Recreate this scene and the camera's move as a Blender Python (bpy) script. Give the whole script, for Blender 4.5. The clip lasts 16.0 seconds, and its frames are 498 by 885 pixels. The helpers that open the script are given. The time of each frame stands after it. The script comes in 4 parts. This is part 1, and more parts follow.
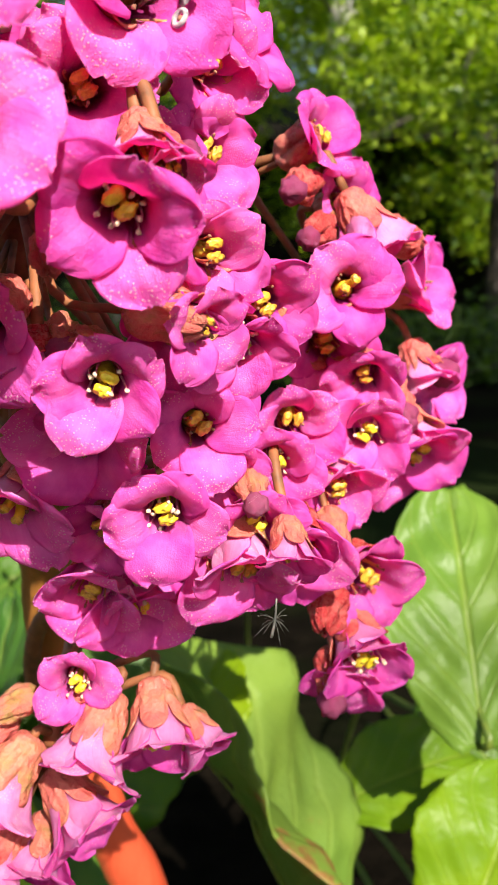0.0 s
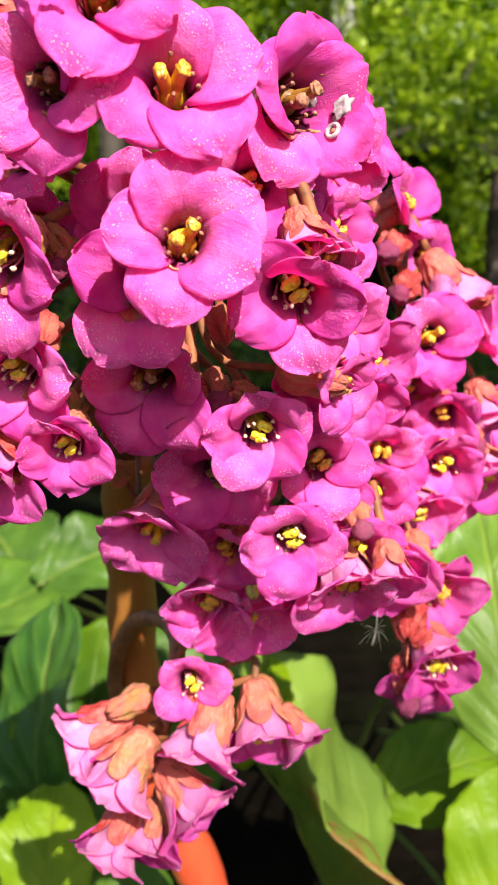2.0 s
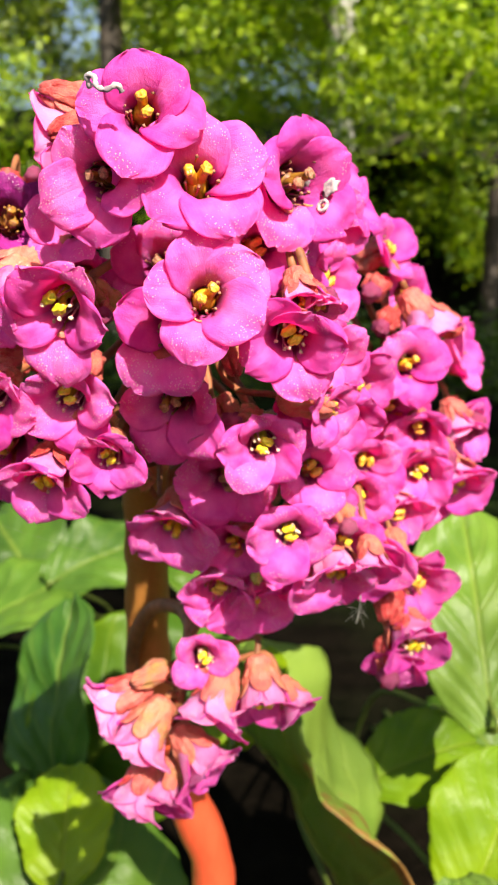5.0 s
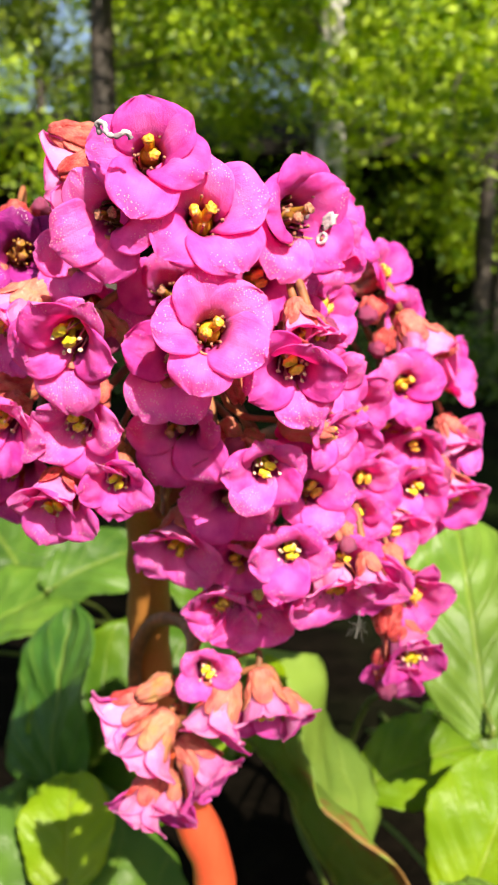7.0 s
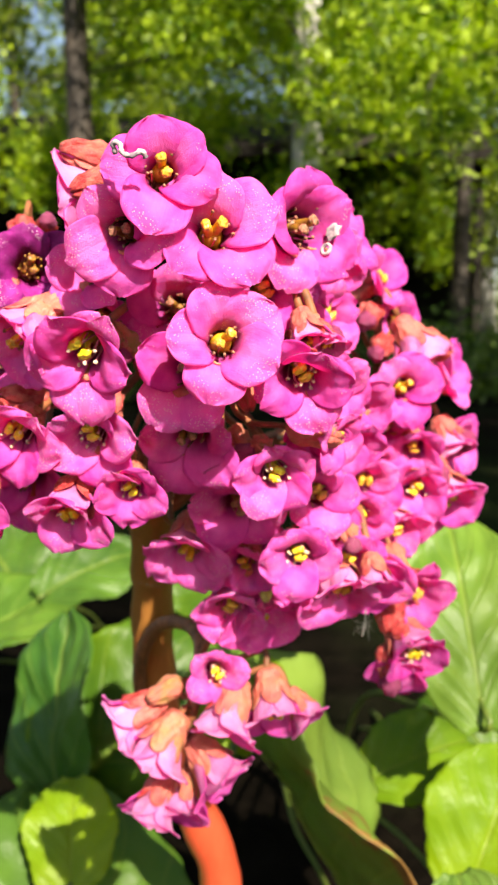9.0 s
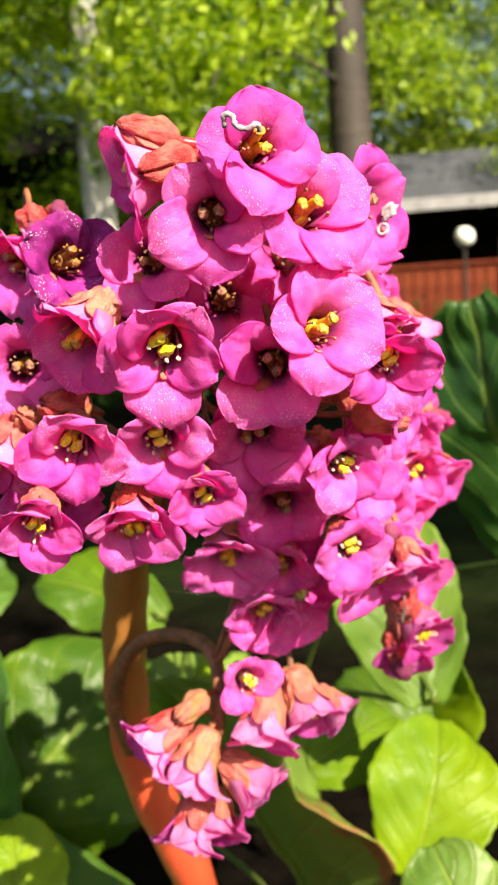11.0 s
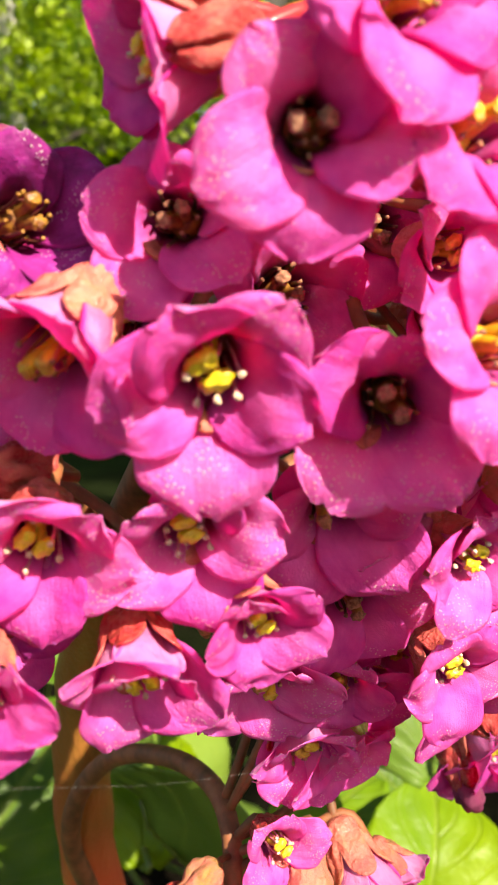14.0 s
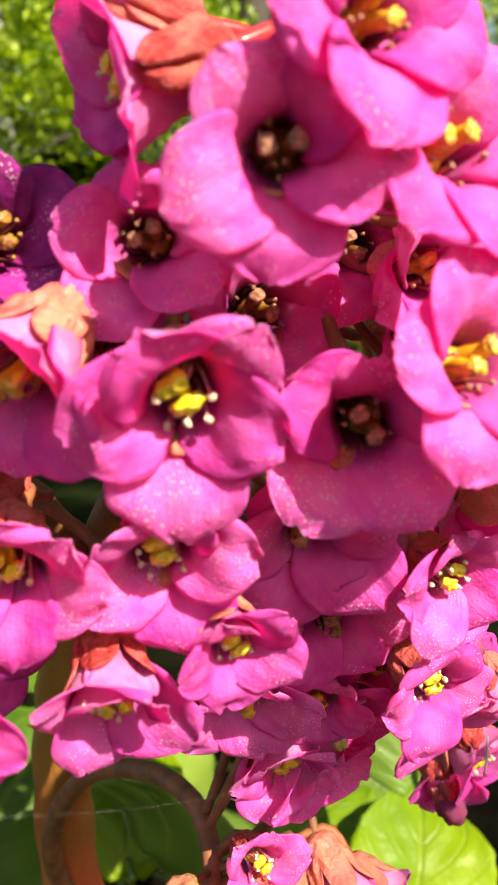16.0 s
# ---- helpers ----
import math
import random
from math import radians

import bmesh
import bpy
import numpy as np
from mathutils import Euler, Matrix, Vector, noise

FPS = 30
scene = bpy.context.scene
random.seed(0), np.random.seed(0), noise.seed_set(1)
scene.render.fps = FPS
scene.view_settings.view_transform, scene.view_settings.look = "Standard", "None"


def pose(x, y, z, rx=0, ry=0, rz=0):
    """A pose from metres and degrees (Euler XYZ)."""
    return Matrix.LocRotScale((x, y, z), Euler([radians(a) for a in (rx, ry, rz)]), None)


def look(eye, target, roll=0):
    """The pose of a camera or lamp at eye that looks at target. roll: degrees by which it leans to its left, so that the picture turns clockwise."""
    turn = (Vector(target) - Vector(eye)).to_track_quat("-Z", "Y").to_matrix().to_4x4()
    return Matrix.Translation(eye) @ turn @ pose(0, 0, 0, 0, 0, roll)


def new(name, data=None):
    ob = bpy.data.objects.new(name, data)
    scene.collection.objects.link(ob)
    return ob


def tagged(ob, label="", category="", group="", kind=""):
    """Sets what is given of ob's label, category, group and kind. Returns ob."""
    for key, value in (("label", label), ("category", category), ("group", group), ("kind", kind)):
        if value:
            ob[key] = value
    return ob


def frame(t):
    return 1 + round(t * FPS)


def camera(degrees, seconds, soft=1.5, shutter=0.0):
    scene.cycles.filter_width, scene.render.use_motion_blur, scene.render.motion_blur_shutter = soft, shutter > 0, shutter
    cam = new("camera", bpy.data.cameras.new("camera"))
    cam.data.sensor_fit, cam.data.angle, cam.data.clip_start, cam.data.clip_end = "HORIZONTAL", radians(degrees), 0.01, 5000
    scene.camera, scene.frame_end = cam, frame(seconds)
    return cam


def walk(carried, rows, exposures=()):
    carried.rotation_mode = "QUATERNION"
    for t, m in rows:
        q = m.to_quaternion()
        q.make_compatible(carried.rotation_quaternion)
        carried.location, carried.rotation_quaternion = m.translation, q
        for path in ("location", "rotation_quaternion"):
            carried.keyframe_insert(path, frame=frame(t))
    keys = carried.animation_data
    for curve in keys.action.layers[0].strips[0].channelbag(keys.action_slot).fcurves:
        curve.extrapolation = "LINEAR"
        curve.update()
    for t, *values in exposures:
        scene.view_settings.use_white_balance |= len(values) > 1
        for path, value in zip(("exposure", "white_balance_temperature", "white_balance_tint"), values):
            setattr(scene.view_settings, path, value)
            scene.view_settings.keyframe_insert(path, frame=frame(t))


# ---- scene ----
cam = camera(31.4, 16.0, 1.05)
METRES, EYE, TILT, LEAN, TURN = 0.25, 0.40, -8.0, 0.0, 0.0
ROWS = [
    (0.0, 0.0, 0.0, 0.0, -0.0, 0.0, 0.0),
    (0.5, -0.0205, 0.0398, 0.0022, 0.0, 0.02, -0.13),
    (1.0, -0.0336, 0.0026, 0.0103, -0.14, 0.15, -0.27),
    (1.5, -0.0767, -0.0204, 0.012, -0.27, 0.2, -0.32),
    (2.0, -0.0832, -0.086, 0.0193, -0.41, 0.37, -0.63),
    (2.5, -0.085, -0.1077, 0.0166, -0.49, 0.37, -0.77),
    (3.0, -0.0842, -0.1039, 0.0071, -0.46, 0.48, -0.89),
    (3.5, -0.0893, -0.12, 0.0126, -0.49, 0.54, -0.87),
    (4.0, -0.1021, -0.1803, 0.0216, -0.47, 0.53, -0.87),
    (4.5, -0.0895, -0.206, 0.0235, -0.46, 0.59, -0.88),
    (7.0, -0.0973, -0.2371, 0.0414, -0.94, 0.74, -0.5),
    (7.5, -0.1011, -0.2556, 0.0469, -0.86, 0.75, -0.36),
    (8.0, -0.0987, -0.2619, 0.0386, -0.88, 0.78, -0.17),
    (8.5, -0.1011, -0.2604, 0.0435, -0.9, 0.8, -0.07),
    (10.8, -0.2925, -0.2022, 0.0527, -13.6, 0.2, 5.5),
    (11.0, -0.3125, -0.1902, 0.0527, -14.57, 0.09, 5.55),
    (11.5, -0.3389, -0.1368, 0.0619, -16.22, -0.12, 5.8),
    (12.0, -0.3589, -0.078, 0.0463, -17.7, -0.13, 5.87),
    (12.5, -0.3497, -0.0237, 0.058, -18.47, -0.27, 5.87),
    (13.0, -0.3255, 0.0127, 0.0829, -18.99, -0.38, 5.93),
    (13.5, -0.3129, 0.0494, 0.0858, -19.26, -0.25, 5.88),
    (14.0, -0.3093, 0.0832, 0.0981, -19.52, -0.37, 5.79),
    (14.5, -0.3014, 0.092, 0.1154, -19.76, -0.47, 5.79),
    (15.0, -0.3033, 0.0846, 0.1083, -19.93, -0.27, 5.82),
    (15.5, -0.3049, 0.0815, 0.1094, -20.17, -0.36, 5.9),
    (16.0, -0.3019, 0.0839, 0.1045, -20.3, -0.23, 5.9),
]
walk(cam, [(t, pose(0, 0, EYE, TILT, LEAN, TURN) @ pose(METRES * x, METRES * y, METRES * z, 90 + pitch, roll, yaw)) for t, x, y, z, yaw, pitch, roll in ROWS], exposures=[(0.0, 1.20, 7050.0, 9.0), (3.5, 1.28, 7320.0, 10.0), (4.5, 1.33, 7500.0, 10.0), (8.5, 1.37, 7550.0, 10.0), (12.0, 1.45, 7950.0, 10.0), (16.0, 1.42, 8000.0, 10.0)])

# ---- world, sun, exposure ----
TO_SUN = Vector((0.25, -0.74, 0.62)).normalized()
world = bpy.data.worlds.new("world")
scene.world = world
world.use_nodes = True
sky = world.node_tree.nodes.new("ShaderNodeTexSky")
sky.sky_type = "NISHITA"
sky.sun_disc = False
sky.sun_elevation = math.asin(TO_SUN.z)
sky.sun_rotation = math.atan2(TO_SUN.x, TO_SUN.y)
world.node_tree.nodes["Background"].inputs["Strength"].default_value = 0.075
world.node_tree.links.new(sky.outputs["Color"], world.node_tree.nodes["Background"].inputs["Color"])
sun_data = bpy.data.lights.new("sun", "SUN")
sun_data.energy, sun_data.angle, sun_data.color = 5.0, radians(0.55), (1.0, 0.95, 0.87)
sun = new("sun", sun_data)
sun.matrix_world = look(TO_SUN * 20, (0, 0, 0))

# a close-up lens: what lies behind the blossoms falls out of focus
cam.data.dof.use_dof = True
cam.data.dof.focus_distance = 0.126
cam.data.dof.aperture_fstop = 58.0


# ---- materials ----
class Shader:
    """A node material, built step by step."""

    def __init__(self, name):
        self.mat = bpy.data.materials.new(name)
        self.mat.use_nodes = True
        self.nodes, self.links = self.mat.node_tree.nodes, self.mat.node_tree.links
        self.bsdf = self.nodes["Principled BSDF"]
        self.out = self.nodes["Material Output"]

    def node(self, kind, **sets):
        n = self.nodes.new(kind)
        for key, value in sets.items():
            n.inputs[key.replace("_", " ")].default_value = value
        return n

    def coord(self, which="Object"):
        return self.nodes.new("ShaderNodeTexCoord").outputs[which]

    def noise(self, vec, scale, detail=4.0, rough=0.55):
        n = self.node("ShaderNodeTexNoise", Scale=scale, Detail=detail, Roughness=rough)
        self.links.new(vec, n.inputs["Vector"])
        return n.outputs["Fac"]

    def ramp(self, fac, *stops):
        n = self.nodes.new("ShaderNodeValToRGB")
        while len(n.color_ramp.elements) < len(stops):
            n.color_ramp.elements.new(0.5)
        for el, (place, col) in zip(n.color_ramp.elements, stops):
            el.position = place
            el.color = (*col, 1.0) if len(col) == 3 else col
        self.links.new(fac, n.inputs["Fac"])
        return n.outputs["Color"]

    def mix(self, fac, a, b, mode="MIX"):
        n = self.nodes.new("ShaderNodeMix")
        n.data_type, n.blend_type = "RGBA", mode
        for sock, value in ((n.inputs[0], fac), (n.inputs[6], a), (n.inputs[7], b)):
            if isinstance(value, (int, float)):
                sock.default_value = value
            elif isinstance(value, tuple):
                sock.default_value = (*value, 1.0)
            else:
                self.links.new(value, sock)
        return n.outputs[2]

    def math(self, op, a, b=0.0):
        n = self.nodes.new("ShaderNodeMath")
        n.operation = op
        for sock, value in ((n.inputs[0], a), (n.inputs[1], b)):
            if isinstance(value, (int, float)):
                sock.default_value = value
            else:
                self.links.new(value, sock)
        return n.outputs[0]

    def bump(self, height, strength, distance):
        n = self.node("ShaderNodeBump", Strength=strength, Distance=distance)
        self.links.new(height, n.inputs["Height"])
        self.links.new(n.outputs["Normal"], self.bsdf.inputs["Normal"])
        return n.outputs["Normal"]

    def random(self):
        return self.nodes.new("ShaderNodeObjectInfo").outputs["Random"]

    def split(self, vec):
        n = self.nodes.new("ShaderNodeSeparateXYZ")
        self.links.new(vec, n.inputs[0])
        return n.outputs

    def color(self, col, rough, translucent=None, share=0.0, spec=0.5):
        self.links.new(col, self.bsdf.inputs["Base Color"])
        if isinstance(rough, (int, float)):
            self.bsdf.inputs["Roughness"].default_value = rough
        else:
            self.links.new(rough, self.bsdf.inputs["Roughness"])
        self.bsdf.inputs["Specular IOR Level"].default_value = spec
        if translucent is not None:
            t = self.nodes.new("ShaderNodeBsdfTranslucent")
            self.links.new(translucent, t.inputs["Color"])
            m = self.node("ShaderNodeMixShader", Fac=share)
            self.links.new(self.bsdf.outputs[0], m.inputs[1])
            self.links.new(t.outputs[0], m.inputs[2])
            self.links.new(m.outputs[0], self.out.inputs["Surface"])
        return self.mat


def petal_material(name, deep, mid, pale, glow, share):
    s = Shader(name)
    uv, ob, rnd = s.coord("UV"), s.coord("Object"), s.random()
    parts = s.split(uv)
    # shade varies from petal to petal, along it and in soft clouds
    cloud = s.noise(ob, 5.0, 3.0)
    tone = s.math("ADD", s.math("MULTIPLY", cloud, 0.75), s.math("MULTIPLY", rnd, 0.30))
    col = s.ramp(tone, (0.28, deep), (0.55, mid), (0.85, pale))
    # fine veins that run along the petal
    stretch = s.nodes.new("ShaderNodeMapping")
    stretch.inputs["Scale"].default_value = (1.6, 26.0, 1.0)
    s.links.new(uv, stretch.inputs["Vector"])
    vein = s.noise(stretch.outputs[0], 1.0, 3.0)
    veins = s.ramp(vein, (0.42, (0, 0, 0)), (0.60, (1, 1, 1)))
    col = s.mix(s.math("MULTIPLY", veins, 0.15), col, deep)
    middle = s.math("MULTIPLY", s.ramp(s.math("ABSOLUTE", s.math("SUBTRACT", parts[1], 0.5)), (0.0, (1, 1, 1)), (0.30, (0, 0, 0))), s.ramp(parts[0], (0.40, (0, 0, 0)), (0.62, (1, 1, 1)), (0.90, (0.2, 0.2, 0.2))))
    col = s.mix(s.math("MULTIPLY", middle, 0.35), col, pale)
    # claw: darker and redder
    claw = s.ramp(parts[0], (0.12, (1, 1, 1)), (0.46, (0, 0, 0)))
    col = s.mix(s.math("MULTIPLY", claw, 0.75), col, (0.33, 0.010, 0.055))
    # pale worn rim and grey weathered flecks
    rim = s.ramp(parts[0], (0.965, (0, 0, 0)), (1.0, (1, 1, 1)))
    col = s.mix(s.math("MULTIPLY", rim, 0.25), col, (0.80, 0.42, 0.70))
    worn = s.ramp(s.noise(ob, 7.5, 5.0, 0.62), (0.685, (0, 0, 0)), (0.73, (1, 1, 1)))
    col = s.mix(s.math("MULTIPLY", worn, 0.32), col, (0.45, 0.28, 0.50))
    # pollen and dew: tiny white grains, thick in some places only
    vor = s.node("ShaderNodeTexVoronoi", Scale=40.0)
    s.links.new(ob, vor.inputs["Vector"])
    grain = s.ramp(vor.outputs["Distance"], (0.22, (1, 1, 1)), (0.32, (0, 0, 0)))
    where = s.math("ADD", s.math("ADD", s.noise(ob, 3.4, 3.0), s.math("MULTIPLY", rnd, 0.16)), s.math("MULTIPLY", parts[0], 0.12))
    where = s.ramp(where, (0.72, (0, 0, 0)), (0.81, (1, 1, 1)))
    grain = s.math("MULTIPLY", s.math("MULTIPLY", grain, where), 0.85)
    col = s.mix(grain, col, (0.92, 0.80, 0.86))
    cells = s.noise(ob, 85.0, 2.0)
    height = s.math("ADD", s.math("MULTIPLY", vein, 0.70), s.math("ADD", s.math("MULTIPLY", cells, 0.8), grain))
    s.bump(s.math("ADD", height, s.math("MULTIPLY", s.noise(ob, 13.0, 3.0), 1.6)), 0.72, 0.00035)
    lit = s.mix(1.0, col, glow, "MULTIPLY")
    rough = s.math("ADD", s.math("MULTIPLY", cells, 0.20), 0.44)
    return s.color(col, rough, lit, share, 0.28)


PETAL = petal_material("petal_magenta", (0.70, 0.060, 0.54), (0.87, 0.176, 0.74), (0.94, 0.36, 0.87), (1.20, 0.48, 0.66), 0.60)
PETAL_BACK = petal_material("petal_pale_back", (0.80, 0.23, 0.66), (0.90, 0.42, 0.83), (0.95, 0.60, 0.93), (1.12, 0.60, 0.76), 0.55)
WITHERED = petal_material("petal_withered", (0.09, 0.006, 0.06), (0.34, 0.016, 0.24), (0.62, 0.07, 0.50), (0.9, 0.4, 0.7), 0.30)


def calyx_material(name, shift):
    s = Shader(name)
    ob, rnd = s.coord(), s.random()
    tone = s.math("ADD", s.math("ADD", s.math("MULTIPLY", s.noise(ob, 2.6, 4.0), 1.5), s.math("MULTIPLY", rnd, 0.30)), shift - 0.38)
    col = s.ramp(tone, (0.22, (0.58, 0.050, 0.062)), (0.42, (0.73, 0.155, 0.150)), (0.68, (0.76, 0.255, 0.190)), (0.98, (0.48, 0.31, 0.11)))
    fleck = s.ramp(s.noise(ob, 17.0, 5.0), (0.46, (0, 0, 0)), (0.60, (1, 1, 1)))
    col = s.mix(s.math("MULTIPLY", fleck, 0.42), col, (0.58, 0.12, 0.075))
    rough = s.math("ADD", s.math("MULTIPLY", fleck, 0.16), 0.24)
    s.bump(s.math("ADD", s.math("MULTIPLY", s.noise(ob, 26.0, 4.0), 0.8), s.noise(ob, 7.0, 2.0)), 0.9, 0.0008)
    return s.color(col, rough, col, 0.30, 0.5)


def stem_material():
    s = Shader("stem_red")
    ob = s.coord()
    # red turns dark olive upwards: the blossoms' shade put into the colour
    tone = s.math("ADD", s.noise(ob, 22.0, 4.0), s.math("MULTIPLY", s.math("SUBTRACT", s.split(ob)[2], 0.30), 9.0))
    col = s.ramp(tone, (0.25, (0.68, 0.070, 0.028)), (0.50, (0.48, 0.10, 0.025)), (0.80, (0.24, 0.12, 0.018)))
    streak = s.nodes.new("ShaderNodeMapping")
    streak.inputs["Scale"].default_value = (900.0, 900.0, 45.0)
    s.links.new(ob, streak.inputs["Vector"])
    lines = s.noise(streak.outputs[0], 1.0, 3.0)
    col = s.mix(s.math("MULTIPLY", lines, 0.35), col, (0.80, 0.22, 0.10))
    wart = s.noise(ob, 900.0, 2.0)
    s.bump(s.math("ADD", lines, wart), 0.5, 0.0004)
    return s.color(col, s.math("ADD", s.math("MULTIPLY", wart, 0.2), 0.34), col, 0.06, 0.5)


def plain_material(name, a, b, rough, scale, share=0.0, bump=0.3, distance=0.0003):
    s = Shader(name)
    ob = s.coord()
    n = s.noise(ob, scale, 5.0)
    col = s.ramp(n, (0.34, a), (0.66, b))
    s.bump(n, bump, distance)
    return s.color(col, rough, col if share else None, share)


CALYX = calyx_material("calyx_peach", 0.06)
CALYX_OCHRE = calyx_material("calyx_ochre", 0.34)
CALYX_RED = calyx_material("calyx_red", -0.20)
GREEN_BUD = plain_material("bud_green", (0.42, 0.48, 0.06), (0.66, 0.66, 0.22), 0.4, 8.0, 0.25)
TWIG = plain_material("twig_red_brown", (0.13, 0.052, 0.020), (0.32, 0.11, 0.045), 0.62, 260.0, 0.08, 0.6, 0.0004)
STEM = stem_material()
STIGMA = plain_material("stigma_yellow", (0.55, 0.38, 0.015), (0.80, 0.66, 0.05), 0.38, 20.0)
OLD_STIGMA = plain_material("stigma_amber", (0.40, 0.16, 0.02), (0.72, 0.46, 0.05), 0.4, 20.0)
OVARY = plain_material("ovary_green_yellow", (0.42, 0.30, 0.02), (0.68, 0.58, 0.06), 0.35, 14.0)
OLD_OVARY = plain_material("ovary_ochre", (0.52, 0.20, 0.015), (0.72, 0.46, 0.03), 0.40, 14.0)
BROWN_OVARY = plain_material("ovary_brown", (0.12, 0.03, 0.01), (0.34, 0.17, 0.02), 0.5, 12.0)
ANTHER = plain_material("anther_white", (0.46, 0.28, 0.18), (0.78, 0.64, 0.50), 0.6, 18.0)
FILAMENT = plain_material("filament_pink", (0.62, 0.13, 0.28), (0.80, 0.36, 0.42), 0.4, 20.0, 0.2)
OLD_ANTHER = plain_material("anther_dried", (0.12, 0.035, 0.02), (0.42, 0.20, 0.12), 0.8, 30.0)
OLD_FILAMENT = plain_material("filament_rust", (0.42, 0.06, 0.04), (0.60, 0.17, 0.08), 0.5, 20.0)
DARK_FILAMENT = plain_material("filament_dark", (0.05, 0.010, 0.008), (0.16, 0.03, 0.02), 0.6, 20.0)
CRUST = plain_material("dried_white_crust", (0.20, 0.15, 0.19), (0.60, 0.54, 0.54), 0.8, 900.0, 0.0, 0.8)
SILK = plain_material("pale_silk", (0.10, 0.10, 0.095), (0.22, 0.22, 0.20), 0.4, 400.0)


def leaf_material(name, deep, mid, fresh, glow, share, damaged=False):
    s = Shader(name)
    uv, ob, rnd = s.coord("UV"), s.coord("Object"), s.random()
    parts = s.split(uv)
    tone = s.math("ADD", s.math("MULTIPLY", s.noise(ob, 16.0, 4.0), 0.7), s.math("MULTIPLY", rnd, 0.34))
    col = s.ramp(tone, (0.30, deep), (0.52, mid), (0.78, fresh))
    # midrib and the side veins that leave it forwards
    across = s.math("ABSOLUTE", s.math("SUBTRACT", parts[1], 0.5))
    rib = s.ramp(across, (0.008, (1, 1, 1)), (0.030, (0, 0, 0)))
    run = s.math("SUBTRACT", parts[0], s.math("MULTIPLY", across, 0.9))
    wobble = s.math("MULTIPLY", s.noise(ob, 30.0, 2.0), 0.05)
    side = s.math("ABSOLUTE", s.math("SUBTRACT", s.math("FRACT", s.math("MULTIPLY", s.math("ADD", run, wobble), 5.0)), 0.5))
    sides = s.ramp(side, (0.0, (1, 1, 1)), (0.085, (0, 0, 0)))
    mark = s.math("MAXIMUM", rib, s.math("MULTIPLY", sides, 0.45))
    col = s.mix(s.math("MULTIPLY", mark, 0.30), col, (0.30, 0.38, 0.06))
    net = s.node("ShaderNodeTexVoronoi", Scale=260.0)
    net.feature = "DISTANCE_TO_EDGE"
    s.links.new(ob, net.inputs["Vector"])
    if damaged:
        eaten = s.ramp(s.math("ADD", s.noise(ob, 30.0, 5.0, 0.65), s.math("MULTIPLY", s.math("SUBTRACT", parts[1], 0.5), 0.55)), (0.80, (0, 0, 0)), (0.84, (1, 1, 1)))
        col = s.mix(s.math("MULTIPLY", eaten, 0.9), col, (0.22, 0.10, 0.035))
    spots = s.ramp(s.noise(ob, 70.0, 3.0), (0.70, (0, 0, 0)), (0.76, (1, 1, 1)))
    col = s.mix(s.math("MULTIPLY", spots, 0.5), col, (0.18, 0.13, 0.03))
    height = s.math("ADD", s.math("MULTIPLY", s.math("SUBTRACT", 1.0, mark), 1.0), s.math("ADD", s.math("MULTIPLY", s.noise(ob, 45.0, 3.0), 1.2), s.math("MULTIPLY", net.outputs["Distance"], 0.4)))
    s.bump(height, 0.6, 0.0012)
    lit = s.mix(1.0, col, glow, "MULTIPLY")
    rough = s.math("ADD", s.math("MULTIPLY", s.noise(ob, 60.0, 3.0), 0.22), 0.33)
    return s.color(col, rough, lit, share, 0.30)


LEAF = leaf_material("leaf_green", (0.050, 0.125, 0.010), (0.135, 0.25, 0.008), (0.27, 0.38, 0.006), (1.6, 1.4, 0.14), 0.42)
LEAF_MID = leaf_material("leaf_mid_green", (0.035, 0.090, 0.014), (0.080, 0.175, 0.020), (0.16, 0.27, 0.035), (1.35, 1.4, 0.35), 0.32)
# leaf green darkened to carry the shadow on two of the leaves
LEAF_SHADED = leaf_material("leaf_shaded_green", (0.014, 0.052, 0.010), (0.034, 0.110, 0.014), (0.085, 0.185, 0.022), (1.25, 1.35, 0.40), 0.26)
LEAF_WORN = leaf_material("leaf_worn", (0.040, 0.085, 0.014), (0.085, 0.165, 0.024), (0.15, 0.235, 0.035), (1.3, 1.2, 0.35), 0.22, True)
RIB = plain_material("leaf_rib", (0.06, 0.11, 0.015), (0.14, 0.18, 0.03), 0.4, 200.0)


# ---- helpers for meshes ----
def finish(name, bm, mats, parent=None, label="", smooth=True):
    """One mesh object from a bmesh."""
    me = bpy.data.meshes.new(name)
    bm.normal_update()
    bm.to_mesh(me)
    bm.free()
    for m in mats if isinstance(mats, (list, tuple)) else (mats,):
        me.materials.append(m)
    if smooth:
        me.polygons.foreach_set("use_smooth", [True] * len(me.polygons))
    return child(name, me, parent, label=label)


def child(name, me, parent, m=None, label=""):
    ob = new(name, me)
    ob.parent = parent
    if m is not None:
        ob.matrix_basis = m
    if label:
        ob["label"] = label
    return ob


def hold(name, m):
    ob = new(name)
    ob.matrix_basis = m
    ob.empty_display_size = 0.02
    return ob


def smooth_path(points, steps=6):
    """Points of a Catmull-Rom curve through the given ones."""
    pts = [Vector(p) for p in points]
    pts = [pts[0] * 2 - pts[1], *pts, pts[-1] * 2 - pts[-2]]
    out = []
    for a, b, c, d in zip(pts, pts[1:], pts[2:], pts[3:]):
        for i in range(steps):
            t = i / steps
            out.append(0.5 * (2 * b + (c - a) * t + (2 * a - 5 * b + 4 * c - d) * t * t + (3 * b - a - 3 * c + d) * t ** 3))
    return out + [pts[-2]]


